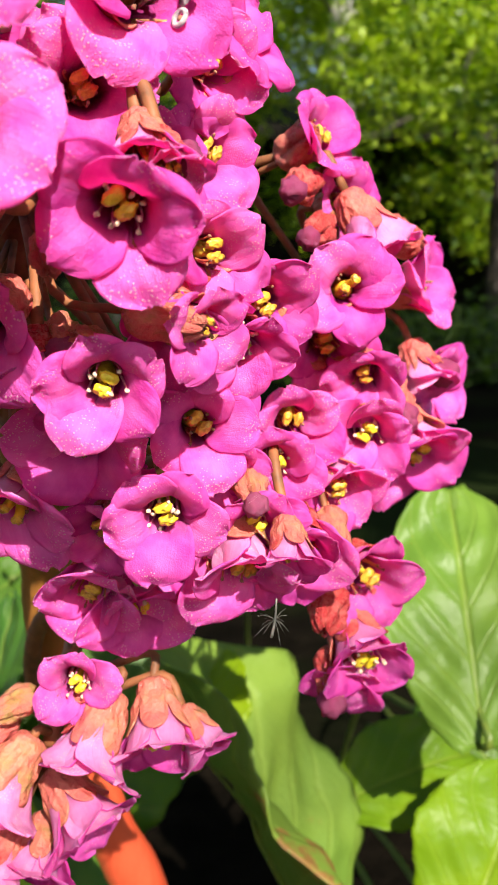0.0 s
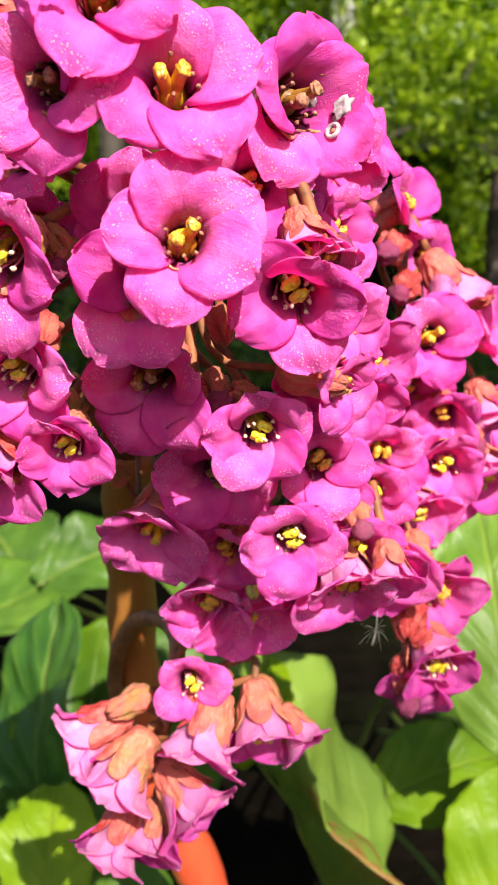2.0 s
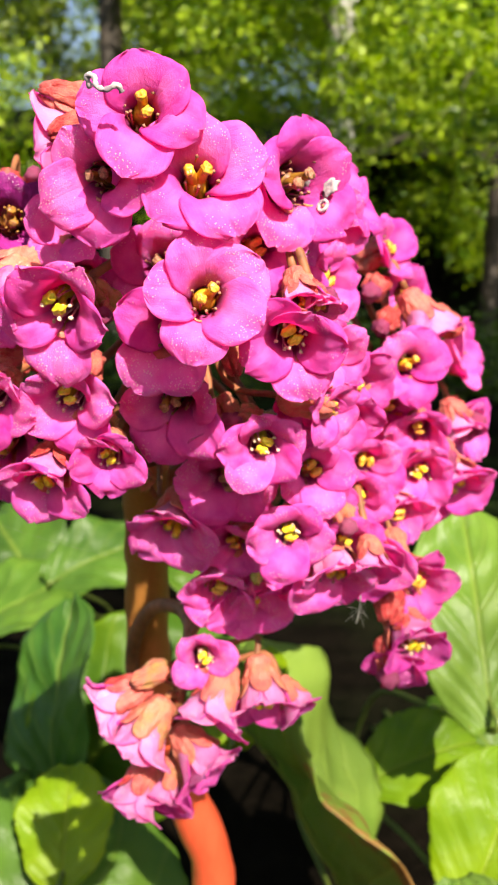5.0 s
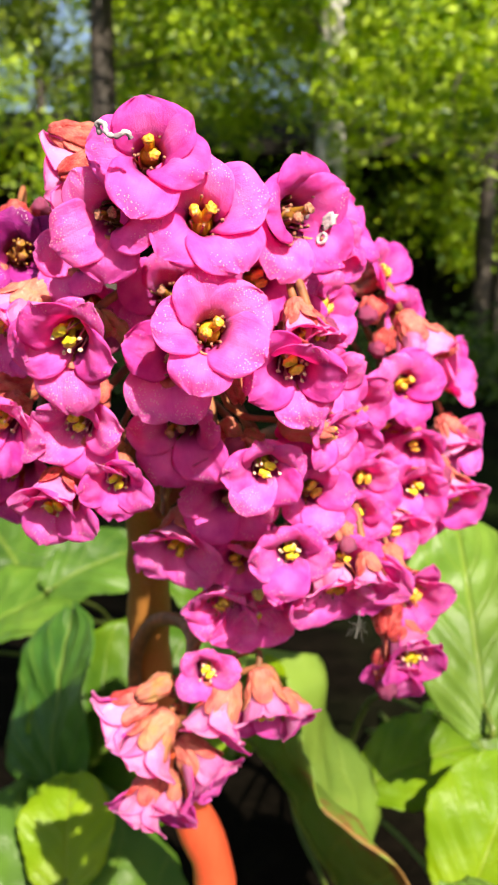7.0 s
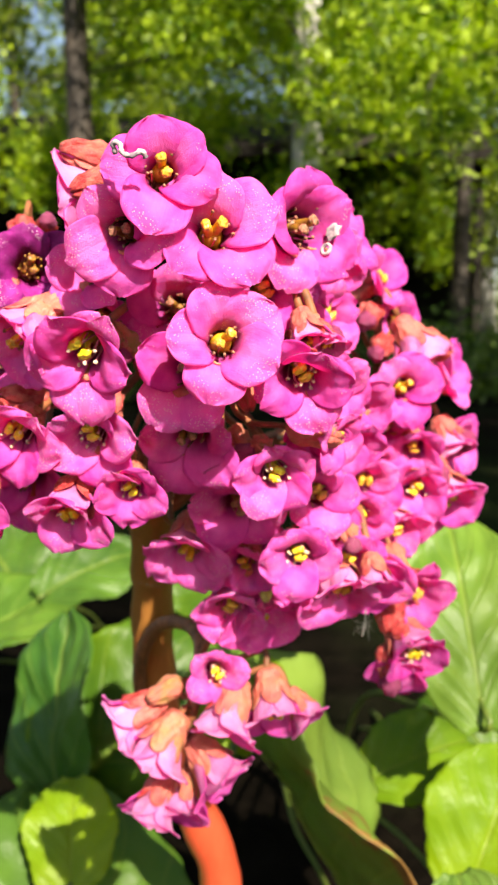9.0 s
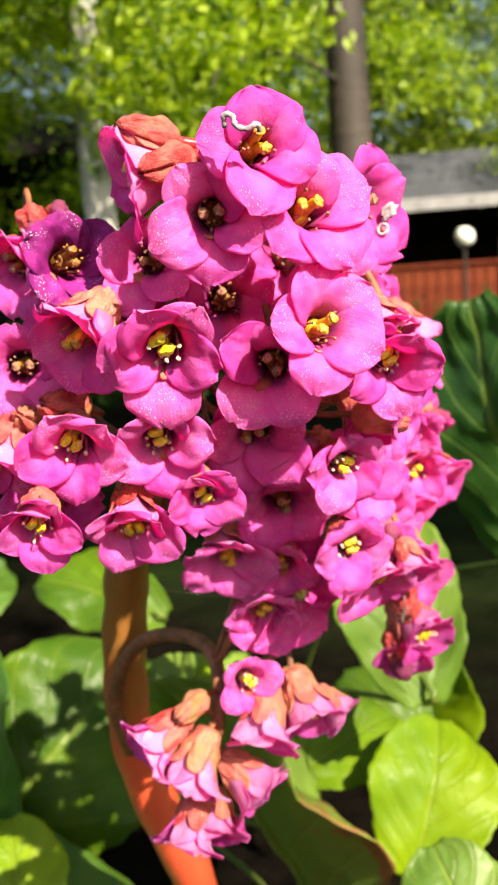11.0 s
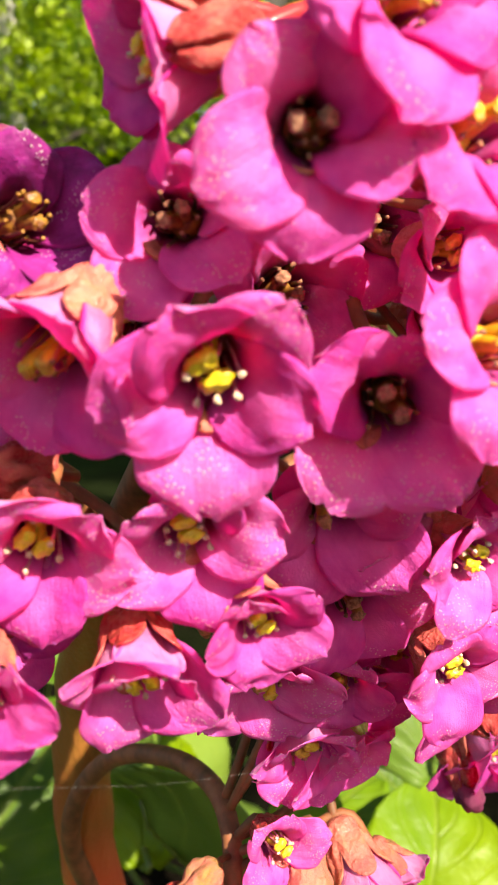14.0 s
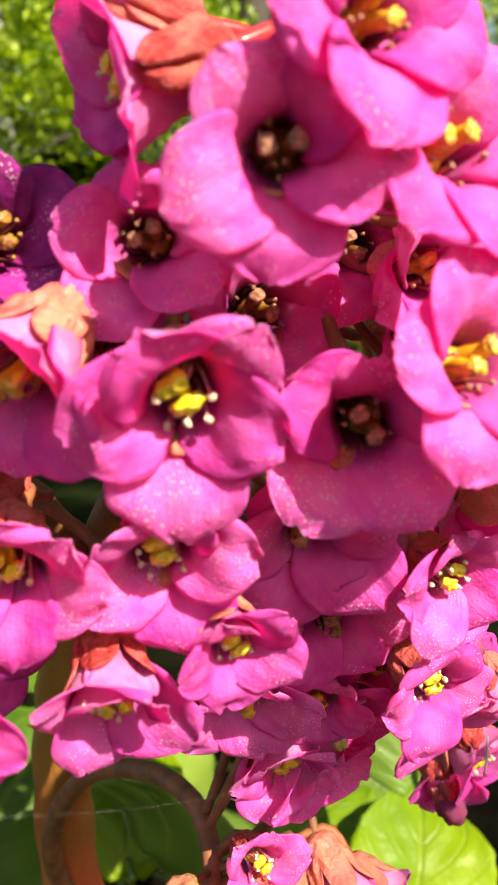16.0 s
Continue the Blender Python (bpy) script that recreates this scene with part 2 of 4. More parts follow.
def tube(bm, points, radii, sides=10, mat=0, caps=True):
    """A tube along points, with a radius for each or a (first, last) pair."""
    n = len(points)
    if len(radii) != n:
        radii = [radii[0] + (radii[1] - radii[0]) * i / (n - 1) for i in range(n)]
    axis = (points[1] - points[0]).normalized()
    side = axis.orthogonal().normalized()
    rings = []
    for i, p in enumerate(points):
        axis = (points[min(i + 1, n - 1)] - points[max(i - 1, 0)]).normalized()
        side = (side - axis * side.dot(axis)).normalized()
        other = axis.cross(side)
        rings.append([bm.verts.new(p + (side * math.cos(a) + other * math.sin(a)) * radii[i]) for a in (math.tau * k / sides for k in range(sides))])
    for r, q in zip(rings, rings[1:]):
        for k in range(sides):
            bm.faces.new((r[k], r[(k + 1) % sides], q[(k + 1) % sides], q[k])).material_index = mat
    if caps:
        bm.faces.new(rings[0][::-1]).material_index = mat
        bm.faces.new(rings[-1]).material_index = mat


def blob(bm, at, size, mat=0, u=10, v=7, rough=0.0, seed=0.0):
    """A rounded lump, uneven where rough is given."""
    made = bmesh.ops.create_uvsphere(bm, u_segments=u, v_segments=v, radius=1.0)["verts"]
    for w in made:
        k = 1 + rough * noise.noise(w.co * 2.1 + Vector((seed, 0, 0)))
        w.co = Vector(at) + Vector((w.co.x * size[0], w.co.y * size[1], w.co.z * size[2])) * k
    for f in {f for w in made for f in w.link_faces}:
        f.material_index = mat


def shell(bm, grid, down, uvs, back=0):
    """A thin sheet with both sides and an edge, from a grid of points and the way to its other side."""
    layer = bm.loops.layers.uv.verify()
    top = [[bm.verts.new(p) for p in row] for row in grid]
    low = [[bm.verts.new(p + d) for p, d in zip(row, drow)] for row, drow in zip(grid, down)]
    spot = {}
    for table in (top, low):
        for row, urow in zip(table, uvs):
            for w, c in zip(row, urow):
                spot[w] = c

    def face(*vs, mat=0):
        f = bm.faces.new(vs)
        f.material_index = mat
        for lp in f.loops:
            lp[layer].uv = spot[lp.vert]

    m, n = len(grid), len(grid[0])
    for i in range(m - 1):
        for j in range(n - 1):
            face(top[i][j], top[i + 1][j], top[i + 1][j + 1], top[i][j + 1])
            face(low[i][j], low[i][j + 1], low[i + 1][j + 1], low[i + 1][j], mat=back)
    for i in range(m - 1):
        face(top[i][0], low[i][0], low[i + 1][0], top[i + 1][0])
        face(top[i + 1][-1], low[i + 1][-1], low[i][-1], top[i][-1])
    for j in range(n - 1):
        face(top[-1][j], low[-1][j], low[-1][j + 1], top[-1][j + 1])
        face(top[0][j + 1], low[0][j + 1], low[0][j], top[0][j])


def axes(at, up, turn=0.0, size=1.0, along=None):
    """A pose whose z axis points along up, and whose x axis towards along where that is given."""
    z = Vector(up).normalized()
    x = Vector(along) if along else z.cross(Vector((0.13, 0.21, 1.0)))
    x = (x - z * x.dot(z)).normalized()
    m = Matrix((x, z.cross(x), z)).transposed().to_4x4()
    return Matrix.Translation(at) @ m @ Matrix.Rotation(radians(turn), 4, "Z") @ Matrix.Diagonal((size, size, size, 1))


# ---- the blossom's pieces, for a mouth one unit wide ----
PROFILES = {
    "open": ((0.10, -0.56), (0.130, -0.34), (0.195, -0.15), (0.36, -0.045), (0.53, -0.03)),
    "star": ((0.10, -0.56), (0.15, -0.32), (0.22, -0.14), (0.38, -0.03), (0.53, -0.05)),
    "cup": ((0.10, -0.62), (0.155, -0.40), (0.22, -0.22), (0.35, -0.06), (0.52, -0.01)),
    "bell": ((0.09, -0.74), (0.175, -0.50), (0.235, -0.30), (0.32, -0.11), (0.47, 0.0)),
}
CURVES = {kind: smooth_path([(r, 0, h) for r, h in knots], 12) for kind, knots in PROFILES.items()}


def petal_shape(kind, u):
    """Radius from the blossom's axis, and height over its mouth, at u along the petal."""
    k = min(max(u, 0.0), 1.0) * 48
    i = min(int(k), 47)
    p = CURVES[kind][i].lerp(CURVES[kind][i + 1], k - i)
    return p.x, p.z


def radius_at(kind, h):
    """Radius of the petals' bell at a height."""
    return next((p.x for p in CURVES[kind] if p.z >= h), CURVES[kind][-1].x)


def petal_mesh(kind, seed, mat):
    """A broad rounded blade on a short claw: spoon-shaped, with a worn, slightly wavy margin."""
    rng = random.Random(seed)
    spoon, roll = rng.uniform(-0.42, 0.22), rng.uniform(0.0, 0.085)
    nod, notch, broad = rng.uniform(-0.045, 0.035), rng.choice((0.0, 0.0, 0.02, 0.05)), rng.uniform(0.285, 0.335) if kind == "bell" else rng.uniform(0.262, 0.308)
    wave, phase, skew = rng.uniform(0.008, 0.032), rng.uniform(0, 6), rng.uniform(-0.05, 0.05)
    flat = {"open": 0.22, "star": 0.20, "cup": 0.34, "bell": 0.52}[kind]
    peak, nu, nv = 0.66, 24, 21
    grid, down, uvs = [], [], []
    for i in range(nu + 1):
        u = math.sin(0.5 * math.pi * i / nu) ** 0.92
        row, drow, urow = [], [], []
        if u > peak:
            half = broad * max(0.10, 1 - ((u - peak) / (1.004 - peak)) ** 2.3) ** 0.5
        else:
            t = u / peak
            half = 0.082 + (broad - 0.082) * t * t * (3 - 2 * t)
        for j in range(nv):
            v = -1 + 2 * j / (nv - 1)
            x = v * half * (1 + 0.05 * noise.noise(Vector((u * 3.1, v * 0.6, seed * 1.7)))) + skew * u * u
            uu = u - notch * u ** 8 * math.exp(-(v / 0.3) ** 2) - 0.03 * u ** 6 * v * v
            uu += 0.020 * u ** 6 * noise.noise(Vector((v * 4.5, seed * 1.9, 0)))
            r, h = petal_shape(kind, uu)
            r2, h2 = petal_shape(kind, min(uu + 0.03, 1.0))
            r1, h1 = petal_shape(kind, min(uu, 0.97))
            d = Vector((r2 - r1, 0, h2 - h1)).normalized()
            nrm = Vector((-d.z, 0, d.x))
            wrap = 1.0 + (flat - 1.0) * min(1.0, u / 0.75)
            p = Vector((r - wrap * (r - math.sqrt(max(r * r - x * x, 0.0) + 1e-6)), x, h))
            lift = spoon * x * x * u - roll * max(0.0, u - 0.72) ** 1.4 * 4.0 + nod * u ** 3
            lift -= 0.055 * max(0.0, abs(v) - 0.72) ** 1.5 * u * (1 + 1.5 * noise.noise(Vector((u * 4, v * 2, seed))))
            lift += wave * u ** 4 * math.sin(4.2 * v + phase + 3.0 * u) * (0.3 + abs(v))
            lift += 0.040 * u * noise.noise(Vector((u * 2.6, v * 2.0, seed * 3.7))) + 0.011 * u * noise.noise(Vector((u * 7, v * 6, seed * 1.3)))
            lift += 0.0055 * u * noise.noise(Vector((u * 5, v * 15, seed * 2.1))) + 0.012 * u ** 8 * noise.noise(Vector((v * 8, seed * 2.3, 1)))
            row.append(p + nrm * lift)
            drow.append(nrm * (-0.016 + 0.010 * u))
            urow.append((u, (v * half / broad + 1) / 2))
        grid.append(row)
        down.append(drow)
        uvs.append(urow)
    bm = bmesh.new()
    shell(bm, grid, down, uvs, 1)
    me = bpy.data.meshes.new("petal")
    bm.to_mesh(me)
    bm.free()
    me.materials.append(mat)
    me.materials.append(PETAL_BACK if mat is PETAL else mat)
    me.polygons.foreach_set("use_smooth", [True] * len(me.polygons))
    return me


def to_mesh(name, bm, mats):
    me = bpy.data.meshes.new(name)
    bm.normal_update()
    bm.to_mesh(me)
    bm.free()
    for m in mats:
        me.materials.append(m)
    me.polygons.foreach_set("use_smooth", [True] * len(me.polygons))
    return me


def calyx_mesh(kind, seed, skin):
    """A bell of five rounded, wrinkled lobes behind the petals, closed at its foot."""
    bm = bmesh.new()
    foot = {"open": -0.66, "star": -0.64, "cup": -0.72, "bell": -0.84}[kind]
    tall = {"open": 0.22, "star": 0.22, "cup": 0.27, "bell": 0.30}[kind]
    finger = 0.25 if kind == "bell" else 0.22
    span, rows = 60, 16

    def ring(i, inset):
        t = i / rows
        out = []
        for k in range(span):
            a = math.tau * k / span
            lobe = abs(math.cos(2.5 * a)) ** 0.5
            h = foot + (tall + finger * lobe) * t
            knob = 0.05 + 0.125 * math.sin(min(1.0, t * 5.0) * math.pi / 2) ** 0.7
            widen = min(1.0, max(0.0, (t - 0.26) / 0.34))
            swell = knob + (0.075 if kind == "bell" else 0.045) * widen * widen * (3 - 2 * widen)
            r = max(swell, radius_at(kind, h) + 0.035 + 0.035 * t) if t > 0.34 else swell
            r *= 1 - 0.13 * (1 - lobe) * min(1.0, 1.6 * t) + 0.11 * noise.noise(Vector((math.cos(a) * 2.4, math.sin(a) * 2.4, t * 2.2 + seed * 3.1)))
            r += 0.008 * math.sin(15 * a + seed) * t * (1 - t) * 4 + 0.03 * max(0.0, t - 0.8) * (seed % 2)
            r -= inset
            out.append(bm.verts.new((r * math.cos(a), r * math.sin(a), h)))
        return out

    rings = [ring(i, 0) for i in range(rows + 1)] + [ring(i, 0.016) for i in range(rows, 4, -1)]
    for p, q in zip(rings, rings[1:]):
        for k in range(span):
            bm.faces.new((p[k], p[(k + 1) % span], q[(k + 1) % span], q[k]))
    bm.faces.new(rings[0][::-1])
    bm.faces.new(rings[-1])
    return to_mesh("flower", bm, [skin])


def bud_mesh(seed, skin):
    """A closed calyx: five rounded lobes pressed together over a ribbed foot."""
    bm = bmesh.new()
    rows, span = 16, 40
    rings = []
    for i in range(rows + 1):
        t = i / rows
        r0 = 0.47 * math.sin(math.pi * min(0.05 + t * 0.90, 1.0)) ** 0.62 * (1.10 - 0.28 * t) * (1 + 0.10 * math.sin(t * 9))
        ring = []
        for k in range(span):
            a = math.tau * k / span
            groove = abs(math.sin(2.5 * a)) ** 0.5
            r = r0 * (1 - 0.46 * (1 - groove) * min(1, max(0, t - 0.2) * 2.4) + 0.26 * noise.noise(Vector((math.cos(a) * 1.9, math.sin(a) * 1.7, t * 3 + seed))))
            r += 0.075 * noise.noise(Vector((math.cos(a) * 4.2, math.sin(a) * 4.2, t * 5.5 + seed))) + 0.008 * math.sin(15 * a + 4 * t)
            ring.append(bm.verts.new((r * math.cos(a), r * math.sin(a), -0.66 + 1.32 * t - 0.16 * (1 - groove) * t ** 3)))
        rings.append(ring)
    for p, q in zip(rings, rings[1:]):
        for k in range(span):
            bm.faces.new((p[k], p[(k + 1) % span], q[(k + 1) % span], q[k]))
    bm.faces.new(rings[0][::-1])
    bm.faces.new(rings[-1])
    return to_mesh("flower_bud", bm, [skin])


def pistil_mesh(ovary, stigma, old):
    """A ribbed ovary that ends in two styles; swollen and amber in spent blossoms."""
    bm = bmesh.new()
    tall, thick, gape = (-0.13, 0.050, 0.066) if old else (-0.19, 0.034, 0.056)
    tube(bm, [Vector((0, 0, h)) for h in (-0.58, -0.50, -0.42, -0.32)], (0.095, 0.110, 0.100, 0.06) if old else (0.085, 0.095, 0.075, 0.04), 12)
    for sgn in (1, -1):
        pts = smooth_path([(0.022 * sgn, 0, -0.40), (0.040 * sgn, 0.01, -0.28), (gape * 0.9 * sgn, 0.02, -0.19), (gape * sgn, 0.012, tall)], 3)
        tube(bm, pts, (thick, thick * 0.72), 10)
        blob(bm, ((gape + 0.004) * sgn, 0.010, tall), (0.040, 0.050, 0.026) if old else (0.046, 0.078, 0.036), 1, 18, 12, 0.55, sgn + 3)
    return to_mesh("pistil", bm, [ovary, stigma])


def stamen_mesh(filament, anther, old, seed):
    rng = random.Random(seed)
    bm = bmesh.new()
    reach = rng.uniform(0.115, 0.15)
    top = rng.uniform(-0.28, -0.17)
    pts = smooth_path([(0.095, 0, -0.52), (0.125, 0.004, -0.36), (0.135, 0.0, -0.26), (reach, rng.uniform(-0.02, 0.02), top)], 3)
    tube(bm, pts, (0.016, 0.010) if filament is DARK_FILAMENT else (0.012, 0.008), 6)
    s = (0.017, 0.014, 0.017) if old else (0.023, 0.017, 0.024)
    blob(bm, pts[-1], s, 1, 8, 6, 0.9 if old else 0.7, seed)
    return to_mesh("stamen", bm, [filament, anther])


SHAPES = ("open", "cup", "bell", "star")
PETALS = {(k, m.name): [petal_mesh(k, 10 * i + 3 * SHAPES.index(k), m) for i in range(8)] for k in SHAPES for m in (PETAL, WITHERED)}
CALYCES = {k: [calyx_mesh(k, i, CALYX_RED if i == 2 else CALYX) for i in range(3)] for k in SHAPES}


def tip_mesh(seed):
    """The furled petals that show at the end of a bud."""
    bm = bmesh.new()
    for k in range(3):
        a = math.tau * k / 3 + seed
        blob(bm, (0.07 * math.cos(a), 0.07 * math.sin(a), 0.56 + 0.05 * k), (0.26, 0.26, 0.30), 0, 14, 10, 0.35, seed + k)
    return to_mesh("petal_tip", bm, [PETAL_BACK])


TIPS = [tip_mesh(0.3), tip_mesh(2.1)]
BUDS = {skin.name: [bud_mesh(i * 1.7, skin) for i in range(4)] for skin in (CALYX, CALYX_OCHRE, CALYX_RED, GREEN_BUD)}
INSIDE = {
    "fresh": (pistil_mesh(OVARY, STIGMA, False), [stamen_mesh(FILAMENT, ANTHER, False, i) for i in range(4)]),
    "old": (pistil_mesh(OLD_OVARY, OLD_STIGMA, True), [stamen_mesh(OLD_FILAMENT, OLD_ANTHER, True, i) for i in range(4)]),
    "brown": (pistil_mesh(BROWN_OVARY, OLD_ANTHER, True), [stamen_mesh(DARK_FILAMENT, OLD_ANTHER, True, i) for i in range(4)]),
}
INSIDE["plain"] = (pistil_mesh(OVARY, OLD_STIGMA, False), INSIDE["old"][1])
INSIDE["withered"] = (pistil_mesh(BROWN_OVARY, BROWN_OVARY, True), [stamen_mesh(DARK_FILAMENT, BROWN_OVARY, True, i) for i in range(4)])

# ---- the flowering plant ----
STALK_FOOT = Vector((-0.022, 0.275, 0.0))
plant = tagged(hold("bergenia_plant", Matrix.Translation(STALK_FOOT)), "flowering bergenia with a red stalk and magenta blossoms", "plant")
plant_inverse = plant.matrix_basis.inverted()


def on_plant(name, me, m=None, label=""):
    return child(name, me, plant, plant_inverse @ (m if m is not None else Matrix()), label)


MAIN = smooth_path([(-0.0478, 0.185, 0.3791), (-0.043, 0.165, 0.400), (-0.037, 0.146, 0.422), (-0.031, 0.130, 0.440)], 6)
RIGHT = smooth_path([(-0.0495, 0.196, 0.366), (-0.022, 0.192, 0.385), (0.008, 0.190, 0.398), (0.030, 0.200, 0.412)], 6)
RIGHT_LOW = smooth_path([(-0.0502, 0.205, 0.3562), (-0.020, 0.192, 0.368), (0.006, 0.186, 0.368), (0.020, 0.184, 0.350)], 6)
LEFT = smooth_path([(-0.0478, 0.185, 0.3791), (-0.060, 0.165, 0.398), (-0.074, 0.150, 0.412)], 6)
ARCH = smooth_path([(-0.0521, 0.228, 0.2853), (-0.0562, 0.222, 0.302), (-0.0545, 0.214, 0.3177), (-0.0481, 0.203, 0.3303),
                    (-0.0397, 0.188, 0.3357), (-0.0352, 0.172, 0.3366), (-0.0352, 0.162, 0.3313), (-0.0375, 0.158, 0.3200)], 5)
BRANCHES = (MAIN, RIGHT, RIGHT_LOW, LEFT, ARCH)


def stalk_parts():
    bm = bmesh.new()
    path = smooth_path([STALK_FOOT, (-0.024, 0.270, 0.09), (-0.0306, 0.26, 0.1819), (-0.031, 0.25, 0.2208), (-0.0422, 0.243, 0.2534), (-0.05, 0.236, 0.2831),
                        (-0.0519, 0.228, 0.3101), (-0.0512, 0.218, 0.3355), (-0.0502, 0.205, 0.3562), (-0.0478, 0.185, 0.3791)], 6)
    tube(bm, path, [0.0084 - 0.0022 * i / len(path) + 0.0003 * math.sin(i * 1.3) for i in range(len(path))], 18)
    for w in bm.verts:
        w.co += Vector((noise.noise(w.co * 160), noise.noise(w.co * 160 + Vector((5, 0, 0))), 0)) * 0.0004
    bm.transform(plant_inverse)
    finish("flower_stalk", bm, STEM, plant, "thick red stalk, darkened to ochre as shade towards the blossoms")
    for branch, radius in zip(BRANCHES, ((0.0046, 0.0022), (0.0030, 0.0018), (0.0030, 0.0016), (0.0030, 0.0018), (0.0024, 0.0017))):
        bm = bmesh.new()
        tube(bm, branch, radius, 12)
        bm.transform(plant_inverse)
        finish("branch", bm, TWIG, plant)


def pedicel(foot, axis, radius, skin=TWIG):
    """A thin stalk from a blossom's foot to the nearest branch."""
    foot, axis = Vector(foot), Vector(axis).normalized()
    near = min((p for b in BRANCHES for p in b), key=lambda p: (p - foot).length - 0.004 * (foot.z - p.z > 0))
    gap = (near - foot).length
    bm = bmesh.new()
    tube(bm, smooth_path([foot, foot - axis * gap * 0.28, foot.lerp(near, 0.6) - axis * gap * 0.10, near], 4), (radius, radius * 0.95), 8)
    bm.transform(plant_inverse)
    finish("pedicel", bm, skin, plant)


count = 0


def flower(at, axis, size, spin, kind, state):
    """One blossom: mouth centre, the way it faces, its width, its turn, form and age."""
    global count
    count += 1
    rng = random.Random(count * 7 + 1)
    label = {"fresh": "open magenta blossom with yellow stigmas", "old": "open magenta blossom with a spent ochre centre", "brown": "magenta blossom with a dried brown throat",
             "plain": "magenta blossom in a reddish calyx", "withered": "withered dark purple blossom"}[state]
    body = on_plant("flower", CALYCES[kind][count % 3], axes(at, axis, spin, size), label)
    skin = WITHERED if state == "withered" else PETAL
    foot = {"open": 0.66, "star": 0.64, "cup": 0.72, "bell": 0.84}[kind]
    # the lower petals reach further out, the upper ones form a hood
    under = body.matrix_basis.to_3x3().inverted() @ Vector((0, 0, -1))
    sag = math.atan2(under.y, under.x)
    order = [rng.randrange(8) for _ in range(5)]
    # each petal laps over the next one round the mouth
    lap = rng.choice((-4.5, -3, 3, 4.5))
    for k in range(5):
        # each petal is hinged at the blossom's foot
        low = math.cos(radians(72 * k) - sag)
        k1 = rng.uniform(0.94, 1.08) * (1 + 0.05 * low)
        hinge = Matrix.Translation((0, 0, -foot + 0.10))
        m = Matrix.Rotation(radians(72 * k + rng.uniform(-6, 6)), 4, "Z") @ hinge @ Matrix.Rotation(radians(rng.uniform(-5, 6) + 6 * low), 4, "Y") @ Matrix.Rotation(radians(lap + rng.uniform(-3, 3)), 4, "X")
        child("petal", PETALS[kind, skin.name][order[k]], body, m @ Matrix.Diagonal((k1, k1, k1, 1)) @ hinge.inverted())
    pistil, stamens = INSIDE[state]
    lean = Matrix.Rotation(radians(rng.uniform(-9, 9)), 4, "X") @ Matrix.Rotation(radians(rng.uniform(0, 180)), 4, "Z")
    child("pistil", pistil, body, lean)
    for k in range(10):
        if rng.random() < (0.35 if state in ("old", "plain") else 0.12):
            continue
        hinge = Matrix.Translation((0, 0, -0.52)) @ Matrix.Rotation(radians(rng.uniform(-12, 9)), 4, "Y") @ Matrix.Rotation(radians(rng.uniform(-9, 9)), 4, "X")
        hinge = hinge @ Matrix.Diagonal((1, 1, rng.uniform(0.8, 1.12), 1)) @ Matrix.Translation((0, 0, 0.52))
        child("stamen", stamens[rng.randrange(4)], body, Matrix.Rotation(radians(36 * k + rng.uniform(-10, 10)), 4, "Z") @ hinge)
    pedicel(Vector(at) - Vector(axis).normalized() * size * (foot - 0.02), axis, 0.0009)
    return body


def bud(at, axis, size, skin=CALYX, thick=0.0008, furled=True):
    """A closed bud or a spent calyx: its middle, the way its tip points, its width."""
    global count
    count += 1
    body = on_plant("flower_bud", BUDS[skin.name][count % 4], axes(at, axis, count * 31, size * 0.86) @ Matrix.Diagonal((0.92, 0.92, 1.08 if not furled else 0.92, 1)), {"calyx_peach": "closed peach-coloured bud", "calyx_red": "closed bright red bud", "calyx_ochre": "ochre-green spent calyx", "bud_green": "small pale green bud"}[skin.name])
    if count % 3 and furled:
        child("petal_tip", TIPS[count % 2], body, label="magenta petals folded in the bud")
    pedicel(Vector(at) - Vector(axis).normalized() * size * 0.50, axis, thick * 0.8, CALYX_RED if thick > 0.001 else TWIG)


stalk_parts()
flower((-0.0379, 0.0860, 0.4470), (0.10, -0.99, 0.12), 0.0186, 8, "open", "old")
flower((-0.0295, 0.0886, 0.4383), (0.10, -0.97, 0.21), 0.0204, 54, "open", "old")
flower((-0.0467, 0.0899, 0.4370), (-0.31, -0.94, -0.12), 0.0184, 18, "open", "brown")
flower((-0.0106, 0.1070, 0.4400), (0.51, -0.86, -0.02), 0.0215, 11, "cup", "brown")
flower((0.0001, 0.1320, 0.4428), (0.74, -0.52, 0.42), 0.0201, 5, "cup", "plain")
flower((-0.0036, 0.1250, 0.4340), (0.54, -0.80, -0.25), 0.0161, 29, "cup", "plain")
flower((-0.0280, 0.0880, 0.4194), (0.11, -0.98, 0.18), 0.0192, 8, "open", "old")
flower((-0.0385, 0.1150, 0.4247), (-0.11, -0.99, 0.02), 0.0185, 58, "cup", "brown")
flower((-0.0364, 0.0973, 0.4122), (-0.36, -0.92, -0.12), 0.0191, 55, "cup", "brown")
flower((-0.0550, 0.0953, 0.4149), (-0.26, -0.89, -0.38), 0.0205, 18, "cup", "fresh")
flower((-0.0549, 0.1060, 0.3993), (-0.24, -0.90, -0.36), 0.0174, 28, "cup", "fresh")
flower((-0.0699, 0.1079, 0.3992), (-0.25, -0.90, -0.36), 0.0178, 20, "cup", "fresh")
flower((-0.0471, 0.1062, 0.3886), (-0.09, -0.89, -0.44), 0.0140, 12, "cup", "fresh")
flower((-0.0598, 0.1090, 0.3826), (-0.13, -0.80, -0.58), 0.0166, 8, "bell", "fresh")
flower((-0.0768, 0.1030, 0.3864), (-0.16, -0.86, -0.48), 0.0145, 15, "bell", "fresh")
